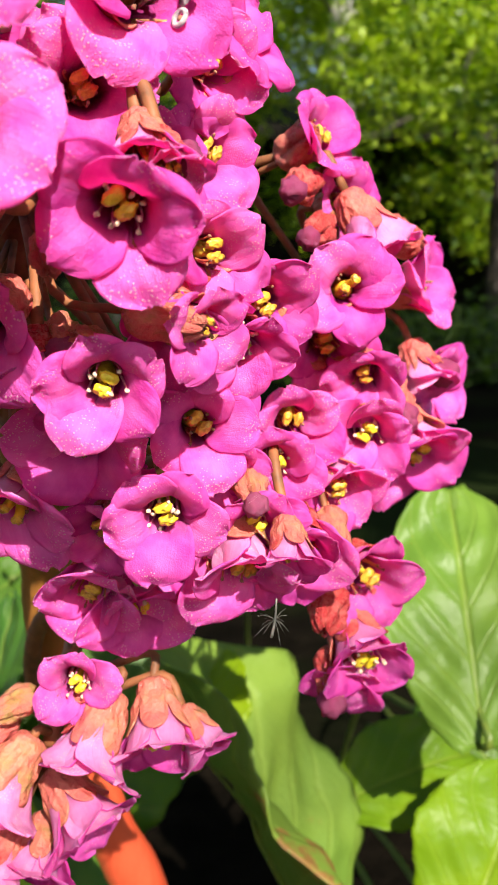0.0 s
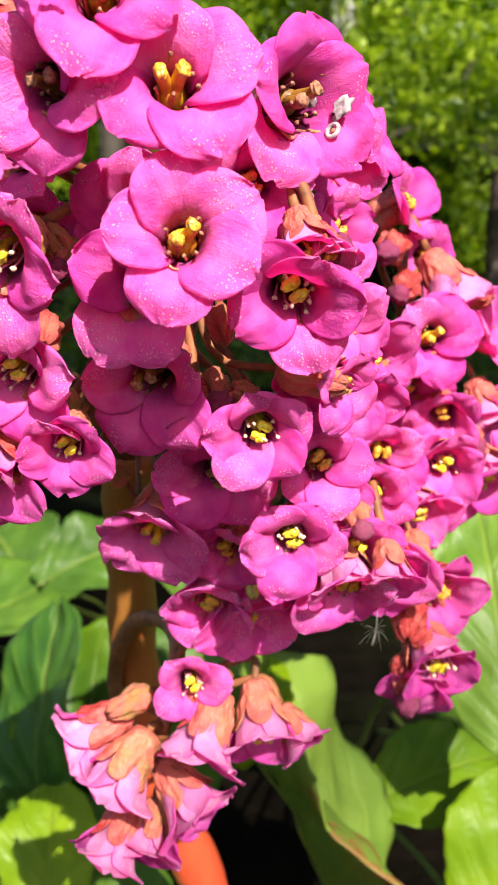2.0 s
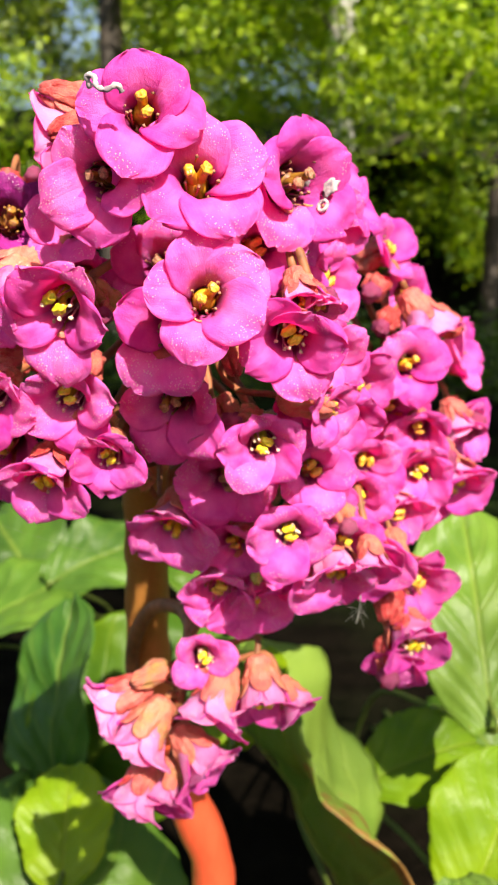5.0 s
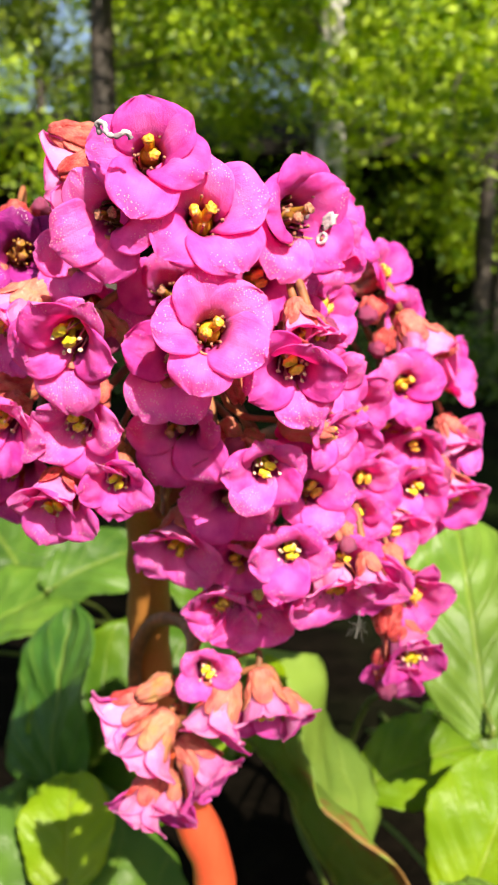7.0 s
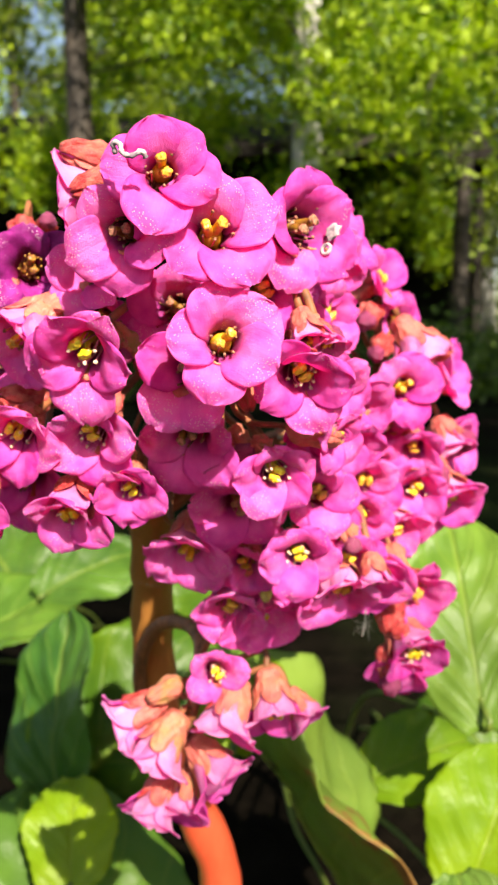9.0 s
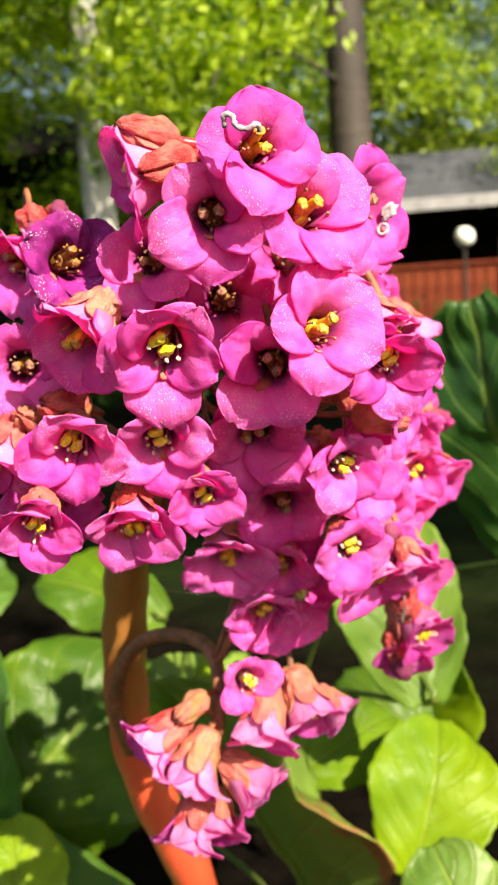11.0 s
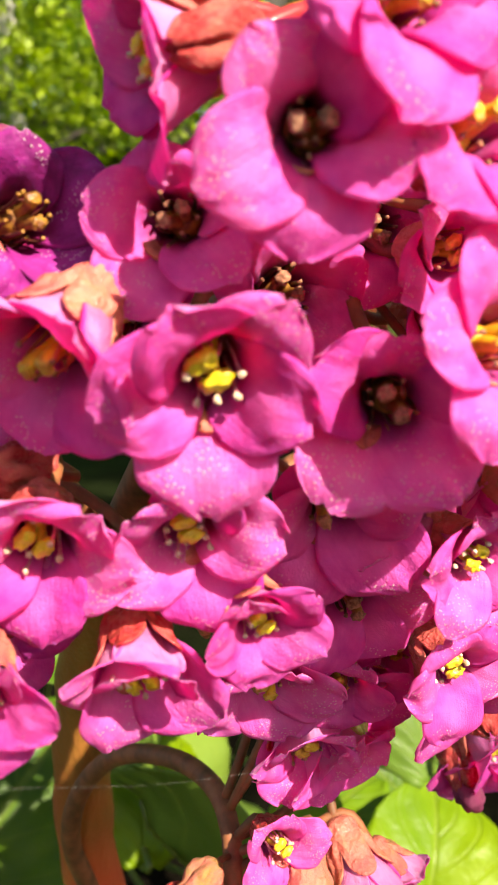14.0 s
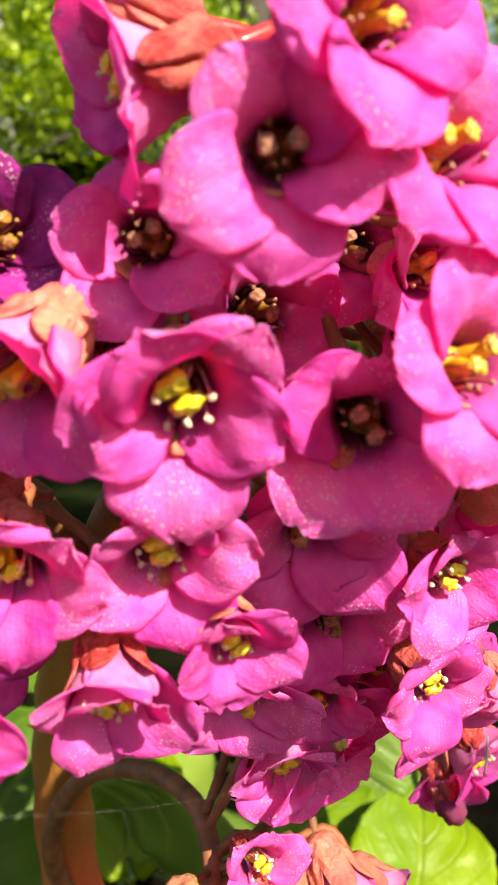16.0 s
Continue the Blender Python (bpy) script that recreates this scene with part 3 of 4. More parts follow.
flower((-0.0762, 0.1220, 0.4142), (-0.10, -0.99, -0.06), 0.0178, 67, "cup", "brown")
flower((-0.0696, 0.1060, 0.4164), (-0.62, -0.52, -0.59), 0.0196, 60, "bell", "old")
flower((-0.0649, 0.1145, 0.4334), (0.30, -0.93, 0.10), 0.0172, 58, "cup", "withered")
flower((-0.0545, 0.1070, 0.4319), (-0.40, -0.91, -0.01), 0.0160, 58, "cup", "brown")
flower((-0.0835, 0.1190, 0.3942), (-0.34, -0.52, -0.78), 0.0172, 40, "bell", "old")
flower((-0.0592, 0.1070, 0.4450), (-0.98, -0.04, -0.21), 0.0181, 14, "bell", "fresh")
flower((-0.0783, 0.1320, 0.4334), (-0.75, -0.62, -0.21), 0.0188, 22, "bell", "brown")
flower((-0.0138, 0.0962, 0.4106), (0.05, -0.92, -0.38), 0.0179, 45, "cup", "fresh")
flower((-0.0177, 0.1086, 0.3910), (0.15, -0.95, -0.28), 0.0162, 10, "cup", "fresh")
flower((-0.0258, 0.1273, 0.3800), (-0.09, -0.88, -0.46), 0.0198, 62, "cup", "brown")
flower((-0.0362, 0.1105, 0.3976), (-0.30, -0.85, -0.42), 0.0197, 63, "cup", "brown")
flower((-0.0122, 0.1230, 0.3707), (0.04, -0.95, -0.32), 0.0178, 18, "star", "fresh")
flower((-0.0065, 0.1270, 0.3842), (0.24, -0.97, -0.03), 0.0174, 44, "star", "plain")
flower((-0.0003, 0.1250, 0.3950), (0.29, -0.82, -0.50), 0.0153, 48, "cup", "fresh")
flower((0.0015, 0.1390, 0.3658), (0.19, -0.90, -0.39), 0.0168, 36, "cup", "fresh")
flower((0.0051, 0.1450, 0.3746), (0.19, -0.92, -0.33), 0.0158, 13, "cup", "fresh")
flower((0.0181, 0.1570, 0.4065), (0.14, -0.99, 0.08), 0.0185, 34, "open", "old")
flower((0.0212, 0.1650, 0.3874), (-0.16, -0.88, -0.44), 0.0158, 6, "cup", "plain")
flower((0.0226, 0.1630, 0.3774), (0.04, -0.95, -0.30), 0.0186, 67, "cup", "fresh")
flower((0.0466, 0.2020, 0.3864), (0.74, -0.65, -0.16), 0.0192, 62, "cup", "plain")
flower((0.0398, 0.1890, 0.4082), (0.84, -0.49, 0.22), 0.0204, 39, "cup", "plain")
flower((0.0367, 0.1770, 0.3700), (0.40, -0.68, -0.62), 0.0227, 22, "bell", "plain")
flower((0.0161, 0.1690, 0.4351), (0.77, -0.55, 0.33), 0.0178, 65, "cup", "plain")
flower((0.0202, 0.1730, 0.4230), (0.59, -0.80, 0.11), 0.0146, 41, "cup", "plain")
flower((-0.0037, 0.1270, 0.4236), (0.59, -0.81, 0.01), 0.0164, 64, "cup", "plain")
flower((0.0259, 0.1670, 0.3475), (0.44, -0.87, -0.24), 0.0212, 61, "bell", "plain")
flower((0.0241, 0.1630, 0.3310), (0.29, -0.78, -0.55), 0.0219, 37, "bell", "fresh")
flower((0.0194, 0.1690, 0.3245), (-0.10, -0.74, -0.66), 0.0180, 30, "bell", "plain")
flower((-0.0304, 0.1465, 0.3359), (0.09, -1.00, -0.02), 0.0150, 43, "cup", "fresh")
flower((-0.0300, 0.1470, 0.3196), (-0.35, -0.40, -0.85), 0.0190, 31, "bell", "plain")
flower((-0.0155, 0.1470, 0.3214), (0.14, -0.62, -0.77), 0.0192, 12, "bell", "fresh")
flower((-0.0578, 0.1560, 0.3193), (-0.88, -0.20, -0.42), 0.0188, 22, "bell", "plain")
flower((-0.0484, 0.1500, 0.3107), (-0.54, -0.25, -0.80), 0.0195, 59, "bell", "plain")
flower((-0.0272, 0.1500, 0.3058), (0.66, -0.42, -0.62), 0.0190, 3, "bell", "plain")
flower((-0.0495, 0.1490, 0.2968), (-0.42, -0.52, -0.74), 0.0160, 3, "bell", "plain")
flower((-0.0402, 0.1510, 0.2956), (-0.12, -0.60, -0.79), 0.0160, 45, "bell", "plain")
flower((-0.0065, 0.1500, 0.3217), (0.55, -0.40, -0.73), 0.0128, 50, "bell", "plain")
flower((-0.0274, 0.1430, 0.3515), (-0.11, -0.83, -0.55), 0.0189, 20, "bell", "plain")
flower((-0.0180, 0.1470, 0.3473), (0.34, -0.76, -0.56), 0.0194, 38, "bell", "fresh")
flower((-0.0379, 0.1330, 0.3682), (-0.17, -0.76, -0.62), 0.0200, 34, "cup", "old")
flower((-0.0248, 0.1370, 0.3649), (-0.31, -0.86, -0.40), 0.0153, 25, "cup", "plain")
flower((-0.0005, 0.1370, 0.3570), (0.20, -0.72, -0.66), 0.0199, 72, "bell", "plain")
flower((0.0178, 0.1590, 0.3664), (0.39, -0.80, -0.45), 0.0186, 14, "bell", "plain")
flower((0.0089, 0.1470, 0.3573), (0.09, -0.79, -0.60), 0.0185, 30, "bell", "plain")
flower((-0.0039, 0.1110, 0.3986), (0.64, -0.70, -0.31), 0.0131, 15, "cup", "plain")
flower((-0.0193, 0.1090, 0.4274), (0.24, -0.96, -0.13), 0.0158, 46, "cup", "plain")
flower((-0.0031, 0.1190, 0.4086), (0.54, -0.83, -0.14), 0.0158, 20, "cup", "plain")
flower((0.0036, 0.1370, 0.4017), (0.39, -0.89, -0.24), 0.0175, 26, "cup", "plain")
flower((-0.0137, 0.1470, 0.3558), (0.09, -0.86, -0.49), 0.0177, 23, "bell", "plain")
flower((-0.0041, 0.1370, 0.3750), (0.29, -0.91, -0.29), 0.0152, 40, "cup", "plain")
flower((-0.0068, 0.1390, 0.3884), (0.19, -0.97, -0.18), 0.0178, 7, "cup", "plain")
flower((0.0085, 0.1570, 0.3806), (0.19, -0.97, -0.18), 0.0181, 4, "cup", "plain")
flower((0.0151, 0.1690, 0.3942), (0.09, -0.98, -0.18), 0.0189, 16, "cup", "plain")
flower((-0.0130, 0.1210, 0.4211), (0.29, -0.96, 0.02), 0.0159, 55, "cup", "plain")
flower((-0.0552, 0.1220, 0.4230), (-0.21, -0.97, -0.08), 0.0170, 44, "cup", "plain")
flower((-0.0675, 0.1250, 0.4195), (-0.31, -0.93, -0.19), 0.0173, 17, "cup", "plain")
flower((-0.0207, 0.1470, 0.3691), (-0.01, -0.96, -0.28), 0.0173, 24, "cup", "plain")
flower((-0.0051, 0.1520, 0.3615), (0.09, -0.92, -0.39), 0.0165, 13, "cup", "plain")
flower((-0.0723, 0.1270, 0.3869), (-0.11, -0.92, -0.39), 0.0199, 33, "bell", "plain")
flower((-0.0250, 0.1190, 0.4312), (-0.20, -0.96, -0.18), 0.0172, 3, "cup", "brown")
flower((-0.0110, 0.1050, 0.4155), (0.24, -0.52, -0.82), 0.0126, 65, "bell", "plain")
flower((-0.0082, 0.1050, 0.4158), (0.35, -0.43, -0.83), 0.0089, 69, "bell", "plain")
flower((-0.0094, 0.1160, 0.3961), (0.21, -0.66, -0.72), 0.0167, 53, "bell", "plain")
flower((0.0071, 0.1350, 0.3604), (0.14, -0.56, -0.81), 0.0118, 69, "bell", "plain")
flower((-0.0272, 0.1150, 0.3911), (0.14, -0.56, -0.81), 0.0112, 1, "bell", "plain")
flower((0.0391, 0.1870, 0.3842), (0.35, -0.43, -0.83), 0.0158, 21, "bell", "plain")
flower((0.0252, 0.1690, 0.4109), (0.50, -0.13, -0.87), 0.0176, 70, "bell", "plain")

bud((-0.0525, 0.1060, 0.4518), (-0.96, -0.16, 0.21), 0.0089, CALYX_RED, 0.0012, False)
bud((-0.0504, 0.1020, 0.4461), (-0.92, -0.26, -0.29), 0.0085, CALYX_RED, 0.0012, False)
bud((-0.0711, 0.1350, 0.4415), (0.05, -0.86, -0.51), 0.0082, CALYX_RED)
bud((-0.0670, 0.1400, 0.4430), (0.29, -0.92, 0.28), 0.0073, CALYX_RED)
bud((0.0091, 0.1700, 0.4315), (0.59, -0.71, 0.40), 0.0102)
bud((-0.0694, 0.1220, 0.4065), (-0.60, -0.70, 0.20), 0.0100, CALYX, 0.0008, False)
bud((-0.0757, 0.1240, 0.4041), (-0.30, -0.80, 0.30), 0.0090, CALYX_OCHRE, 0.0008, False)
bud((0.0149, 0.1600, 0.3459), (-0.21, -0.84, -0.50), 0.0110, CALYX_RED)
bud((0.0093, 0.1650, 0.4235), (-0.31, -0.91, -0.29), 0.0100, CALYX_RED)
bud((0.0124, 0.1650, 0.4157), (-0.41, -0.82, -0.40), 0.0086, CALYX_RED)
bud((0.0295, 0.1800, 0.4155), (0.59, -0.78, -0.20), 0.0123)
bud((0.0168, 0.1700, 0.3289), (-0.10, -0.69, -0.72), 0.0116, CALYX_RED)
bud((-0.0437, 0.1550, 0.3293), (-0.84, -0.45, -0.30), 0.0086, CALYX_OCHRE, 0.0008, False)
bud((-0.0186, 0.1450, 0.3578), (0.09, -0.79, -0.60), 0.0050, GREEN_BUD, 0.0008, False)
bud((-0.0097, 0.1120, 0.4178), (0.49, -0.85, 0.21), 0.0088)
bud((-0.0482, 0.1120, 0.4164), (0.19, -0.90, -0.39), 0.0066)
bud((-0.0505, 0.1120, 0.4059), (0.19, -0.90, -0.39), 0.0083)
bud((-0.0346, 0.1250, 0.3923), (0.29, -0.91, -0.29), 0.0072)
bud((-0.0256, 0.1200, 0.3967), (0.29, -0.91, -0.29), 0.0093)
bud((0.0150, 0.1550, 0.3623), (0.19, -0.77, -0.61), 0.0092)
bud((0.0002, 0.1400, 0.3730), (0.19, -0.85, -0.50), 0.0086)
bud((0.0380, 0.1950, 0.3889), (0.59, -0.80, -0.10), 0.0124)
bud((-0.0480, 0.1130, 0.4185), (-0.30, -0.60, 0.55), 0.0078, CALYX_OCHRE, 0.0008, False)
bud((-0.0530, 0.1180, 0.4060), (-0.20, -0.55, 0.65), 0.0088, CALYX_OCHRE, 0.0008, False)
bud((-0.0480, 0.1170, 0.3945), (-0.10, -0.55, 0.60), 0.0072, CALYX_OCHRE, 0.0008, False)
bud((-0.0240, 0.1080, 0.4075), (0.10, -0.80, -0.50), 0.0066, CALYX, 0.0008, False)
bud((-0.0105, 0.1120, 0.4000), (0.88, -0.35, -0.20), 0.0092, CALYX, 0.0008, False)
bud((-0.0210, 0.1180, 0.3965), (-0.30, -0.80, 0.30), 0.0074, CALYX_OCHRE, 0.0008, False)
bud((-0.0440, 0.1400, 0.3805), (-0.20, -0.70, 0.40), 0.0066, CALYX_OCHRE, 0.0008, False)
bud((0.0298, 0.1800, 0.3836), (0.29, -0.74, -0.61), 0.0109)

# ---- leaves of the plant ----
def leaf(at, normal, tip, length, width, fold, curl, skin):
    """One broad leaf: its middle, the way its face looks, the way its tip points, its size, the fold along its midrib (one for each half, where they differ) and its bend."""
    global count
    count += 1
    rng = random.Random(count * 13)
    phase, ruffle = rng.uniform(0, 6), rng.uniform(0.060, 0.100)
    nu, nv = 44, 31
    grid, down, uvs, ribs = [], [], [], []
    for i in range(nu + 1):
        u = i / nu
        half = 0.5 * width * max(0.05, math.sin(math.pi * min(0.985, 0.035 + 0.965 * u) ** 1.12)) ** 0.52
        row, drow, urow = [], [], []
        for j in range(nv):
            v = -1 + 2 * j / (nv - 1)
            tooth = 1 + 0.016 * math.sin(u * 62 + phase) * abs(v) ** 6 + 0.10 * noise.noise(Vector((u * 5, v, phase))) * abs(v) ** 2
            x = (u - 0.5) * length * (1 + 0.05 * v * v)
            y = v * half * tooth
            bend = fold if not isinstance(fold, tuple) else fold[0] if y > 0 else fold[1]
            z = bend * abs(y) * 0.9 - 0.25 * bend * y * y / width - curl * length * (u - 0.45) ** 2 * 2.0
            z += ruffle * length * 0.55 * abs(v) ** 2 * math.sin(u * 13 + v * 2 + phase)
            z += 0.010 * length * math.sin((u - 0.45 * abs(v)) * 5 * math.tau) * (1 - abs(v) ** 4) * abs(v) ** 0.6 * 0.9
            z += 0.034 * length * noise.noise(Vector((x * 34, y * 34, phase))) + 0.015 * length * noise.noise(Vector((x * 95, y * 95, phase)))
            row.append(Vector((x, y, z)))
            drow.append(Vector((0, 0, -0.0007)))
            urow.append((u, (v + 1) / 2))
        ribs.append(row[nv // 2] + Vector((0, 0, -0.0012)))
        grid.append(row)
        down.append(drow)
        uvs.append(urow)
    bm = bmesh.new()
    shell(bm, grid, down, uvs)
    m = axes(at, normal, 0, 1, tip)
    body = finish("leaf", bm, skin, plant, "leathery green leaf with browned, eaten edges" if skin is LEAF_WORN else "broad glossy green leaf")
    body.matrix_basis = plant_inverse @ m
    bm = bmesh.new()
    base = ribs[0]
    # the leaf's stalk runs back under the leaves behind it, then down to the ground
    low = m @ base
    back = m.inverted()
    stalk = [back @ (low + Vector(d)) for d in ((0, 0.46, -low.z), (0, 0.30, -0.115), (0, 0.12, -0.042))]
    stalk = smooth_path([*stalk, base, ribs[6]], 5)[:-1] + ribs[6:-3:3]
    tube(bm, stalk, [0.0024 - 0.0020 * i / len(stalk) for i in range(len(stalk))], 8)
    finish("midrib", bm, RIB, body)
    return body


leaf((0.0040, 0.2950, 0.2180), (0.90, -0.07, 0.42), (-0.40, -0.05, 0.91), 0.150, 0.110, (0.75, 0.62), 0.1, LEAF_WORN)
leaf((0.0786, 0.3100, 0.2968), (-0.17, -0.81, 0.56), (-0.02, 0.57, 0.82), 0.098, 0.059, 0.15, 0.1, LEAF_MID)
leaf((0.0668, 0.3500, 0.2100), (-0.02, -0.62, 0.78), (0.93, 0.29, 0.24), 0.064, 0.047, 0.2, 0.2, LEAF)
leaf((0.1014, 0.3800, 0.2089), (0.08, -0.71, 0.70), (-0.62, 0.51, 0.60), 0.057, 0.045, 0.2, 0.2, LEAF)
leaf((0.0928, 0.3100, 0.1977), (-0.14, -0.83, 0.53), (0.44, 0.43, 0.79), 0.072, 0.062, 0.28, 0.3, LEAF)
leaf((-0.0980, 0.2900, 0.1560), (0.25, -0.75, 0.60), (-0.12, 0.55, 0.80), 0.145, 0.112, 0.25, 0.2, LEAF_MID)
leaf((-0.1883, 0.6000, 0.2057), (-0.31, -0.41, 0.86), (0.85, 0.29, 0.45), 0.113, 0.091, 0.2, 0.2, LEAF_MID)
leaf((-0.1303, 0.6200, 0.2362), (0.08, -0.67, 0.74), (0.83, 0.46, 0.32), 0.089, 0.067, 0.2, 0.2, LEAF_MID)
leaf((-0.2294, 0.7500, 0.2061), (-0.02, -0.72, 0.70), (-0.58, 0.57, 0.58), 0.116, 0.100, 0.2, 0.2, LEAF_MID)
leaf((-0.1129, 0.3700, 0.2239), (-0.76, -0.61, 0.22), (-0.05, 0.40, 0.92), 0.109, 0.078, 0.2, 0.15, LEAF_SHADED)
leaf((-0.0738, 0.3850, 0.2151), (-0.05, -0.86, 0.51), (0.71, 0.33, 0.62), 0.121, 0.107, 0.12, 0.2, LEAF)
leaf((-0.0206, 0.3100, 0.2607), (-0.17, -0.77, 0.61), (0.21, 0.58, 0.79), 0.046, 0.043, 0.15, 0.2, LEAF)
leaf((-0.0377, 0.4800, 0.2643), (-0.06, -0.76, 0.65), (-0.87, 0.36, 0.34), 0.082, 0.051, 0.2, 0.2, LEAF)
leaf((0.0574, 0.2150, 0.2115), (-0.24, -0.67, 0.71), (-0.12, 0.74, 0.66), 0.046, 0.042, 0.15, 0.1, LEAF_WORN)
leaf((0.1429, 0.3300, 0.3598), (-0.79, -0.59, -0.16), (-0.23, 0.04, 0.97), 0.130, 0.081, 0.15, 0.1, LEAF_SHADED)
leaf((0.1381, 0.4000, 0.1950), (-0.79, -0.61, -0.06), (0.12, -0.24, 0.96), 0.072, 0.062, 0.2, 0.1, LEAF)
leaf((-0.0947, 0.3000, 0.2041), (-0.05, -0.72, 0.69), (-0.06, 0.69, 0.72), 0.050, 0.041, 0.2, 0.1, LEAF)
# ---- small clutter on the plant ----
def residue(at, axis, size, seed):
    """A flake of dried white residue stuck to a petal."""
    bm = bmesh.new()
    blob(bm, (0, 0, 0), (size, size * 0.7, 0.00012), 0, 16, 6, 0.9, seed)
    bm.transform(plant_inverse @ axes(at, axis, seed * 40))
    finish("dried_residue", bm, CRUST, plant, "pale dried flake")


def residue_ring(at, axis, size):
    """A pale dried ring, like the mark of a drop."""
    bm = bmesh.new()
    ring = [Vector((math.cos(a), math.sin(a), 0)) * size for a in (math.tau * k / 20 for k in range(21))]
    tube(bm, ring, (size * 0.34, size * 0.34), 8, 0, False)
    blob(bm, (0, 0, 0), (size * 0.4, size * 0.4, 0.0002), 1, 10, 6)
    bm.transform(plant_inverse @ axes(at, axis))
    finish("dried_residue", bm, [CRUST, OLD_ANTHER], plant, "pale dried ring with a dark middle")


def curled_husk():
    bm = bmesh.new()
    path = smooth_path([(-0.0452, 0.0828, 0.4478), (-0.0455, 0.0818, 0.4492), (-0.0444, 0.0814, 0.4490), (-0.0440, 0.0812, 0.4476), (-0.0425, 0.0808, 0.4471), (-0.0410, 0.0808, 0.4478), (-0.0404, 0.0815, 0.4470)], 4)
    tube(bm, path, [0.00042 + 0.00010 * math.sin(i * 2.4) for i in range(len(path))], 8)
    tagged(finish("curled_husk", bm, CRUST), "curled pale husk lying on a blossom", "husk")


def seed_tuft():
    rng = random.Random(5)
    bm = bmesh.new()
    mid = Vector((0.0042, 0.137, 0.3520))
    tube(bm, smooth_path([mid + Vector((0.0002, 0, 0.0035)), mid, mid + Vector((-0.0006, 0, -0.0030))], 3), (0.00016, 0.00022), 6)
    for k in range(16):
        way = Vector((rng.uniform(-1, 1), rng.uniform(-1, 1), rng.uniform(-1.0, 0.35))).normalized()
        far = mid + way * rng.uniform(0.0018, 0.0046)
        tube(bm, smooth_path([mid, mid.lerp(far, 0.5) + Vector((0, 0, 0.0003)), far], 3), (0.00004, 0.00002), 4)
    tagged(finish("seed_tuft", bm, SILK), "feathery pale seed caught under a blossom", "seed")


def thread(points):
    bm = bmesh.new()
    tube(bm, smooth_path(points, 10), (0.000010, 0.000010), 4)
    tagged(finish("spider_thread", bm, SILK), "fine spider thread strung under the blossoms", "spider silk")


residue_ring((-0.0083, 0.1122, 0.4356), (-0.64, -0.69, 0.34), 0.0010)
for place, facing, wide in (((-0.0071, 0.1120, 0.4389), (-0.53, -0.85, -0.02), 0.0017), ((-0.0112, 0.1144, 0.4400), (-0.58, -0.72, -0.39), 0.0009),
                            ((-0.0167, 0.1006, 0.4058), (-0.09, -0.98, 0.17), 0.0006)):
    residue(place, facing, wide, wide * 900)
curled_husk()
seed_tuft()
thread([(-0.0748, 0.100, 0.3821), (-0.058, 0.110, 0.3735), (-0.0414, 0.120, 0.3665)])

# ---- ground ----
def soil_material():
    s = Shader("shade_dark_soil")
    ob = s.coord()
    n = s.noise(ob, 18.0, 8.0, 0.65)
    # near-black soil, with the shade under the leaves put into its colour
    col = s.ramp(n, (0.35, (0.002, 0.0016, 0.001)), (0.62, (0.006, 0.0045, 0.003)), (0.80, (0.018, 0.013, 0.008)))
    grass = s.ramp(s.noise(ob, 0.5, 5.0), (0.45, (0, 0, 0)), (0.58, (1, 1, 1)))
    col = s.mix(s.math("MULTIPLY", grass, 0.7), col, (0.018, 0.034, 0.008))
    s.bump(n, 0.8, 0.02)
    return s.color(col, 0.95, spec=0.02)


def ground_sheet():
    bm = bmesh.new()
    xs = [-400, -120, -40, -15, -6, -3, -1.5, -0.8, -0.4, -0.2, 0, 0.2, 0.4, 0.8, 1.5, 3, 6, 15, 40, 120, 400]
    table = [[bm.verts.new((x, y, 0.03 * noise.noise(Vector((x, y, 0))) * min(1, abs(y)))) for x in xs] for y in xs]
    for r, q in zip(table, table[1:]):
        for k in range(len(xs) - 1):
            bm.faces.new((r[k], r[k + 1], q[k + 1], q[k]))
    tagged(finish("ground", bm, soil_material()), "bare garden soil with patchy grass, darkened for shade", "ground", kind="structure")


ground_sheet()


# ---- trees behind ----
def bark_material(name, a, b, mark):
    s = Shader(name)
    ob = s.coord()
    stretch = s.nodes.new("ShaderNodeMapping")
    stretch.inputs["Scale"].default_value = (3.0, 3.0, 11.0)
    s.links.new(ob, stretch.inputs["Vector"])
    n = s.noise(stretch.outputs[0], 1.6, 6.0, 0.6)
    col = s.ramp(s.noise(ob, 3.0, 5.0), (0.35, a), (0.65, b))
    col = s.mix(s.ramp(n, (0.64, (0, 0, 0)), (0.71, (1, 1, 1))), col, mark)
    s.bump(n, 0.6, 0.02)
    return s.color(col, 0.75)


def foliage_material(name, deep, fresh):
    s = Shader(name)
    g = s.nodes.new("ShaderNodeNewGeometry")
    n = s.math("ADD", s.math("MULTIPLY", g.outputs["Random Per Island"], 0.6), s.math("MULTIPLY", s.noise(s.coord(), 0.9, 3.0), 0.45))
    col = s.ramp(n, (0.25, deep), (0.75, fresh))
    lit = s.mix(1.0, col, (1.35, 1.5, 0.35), "MULTIPLY")
    return s.color(col, 0.45, lit, 0.42)


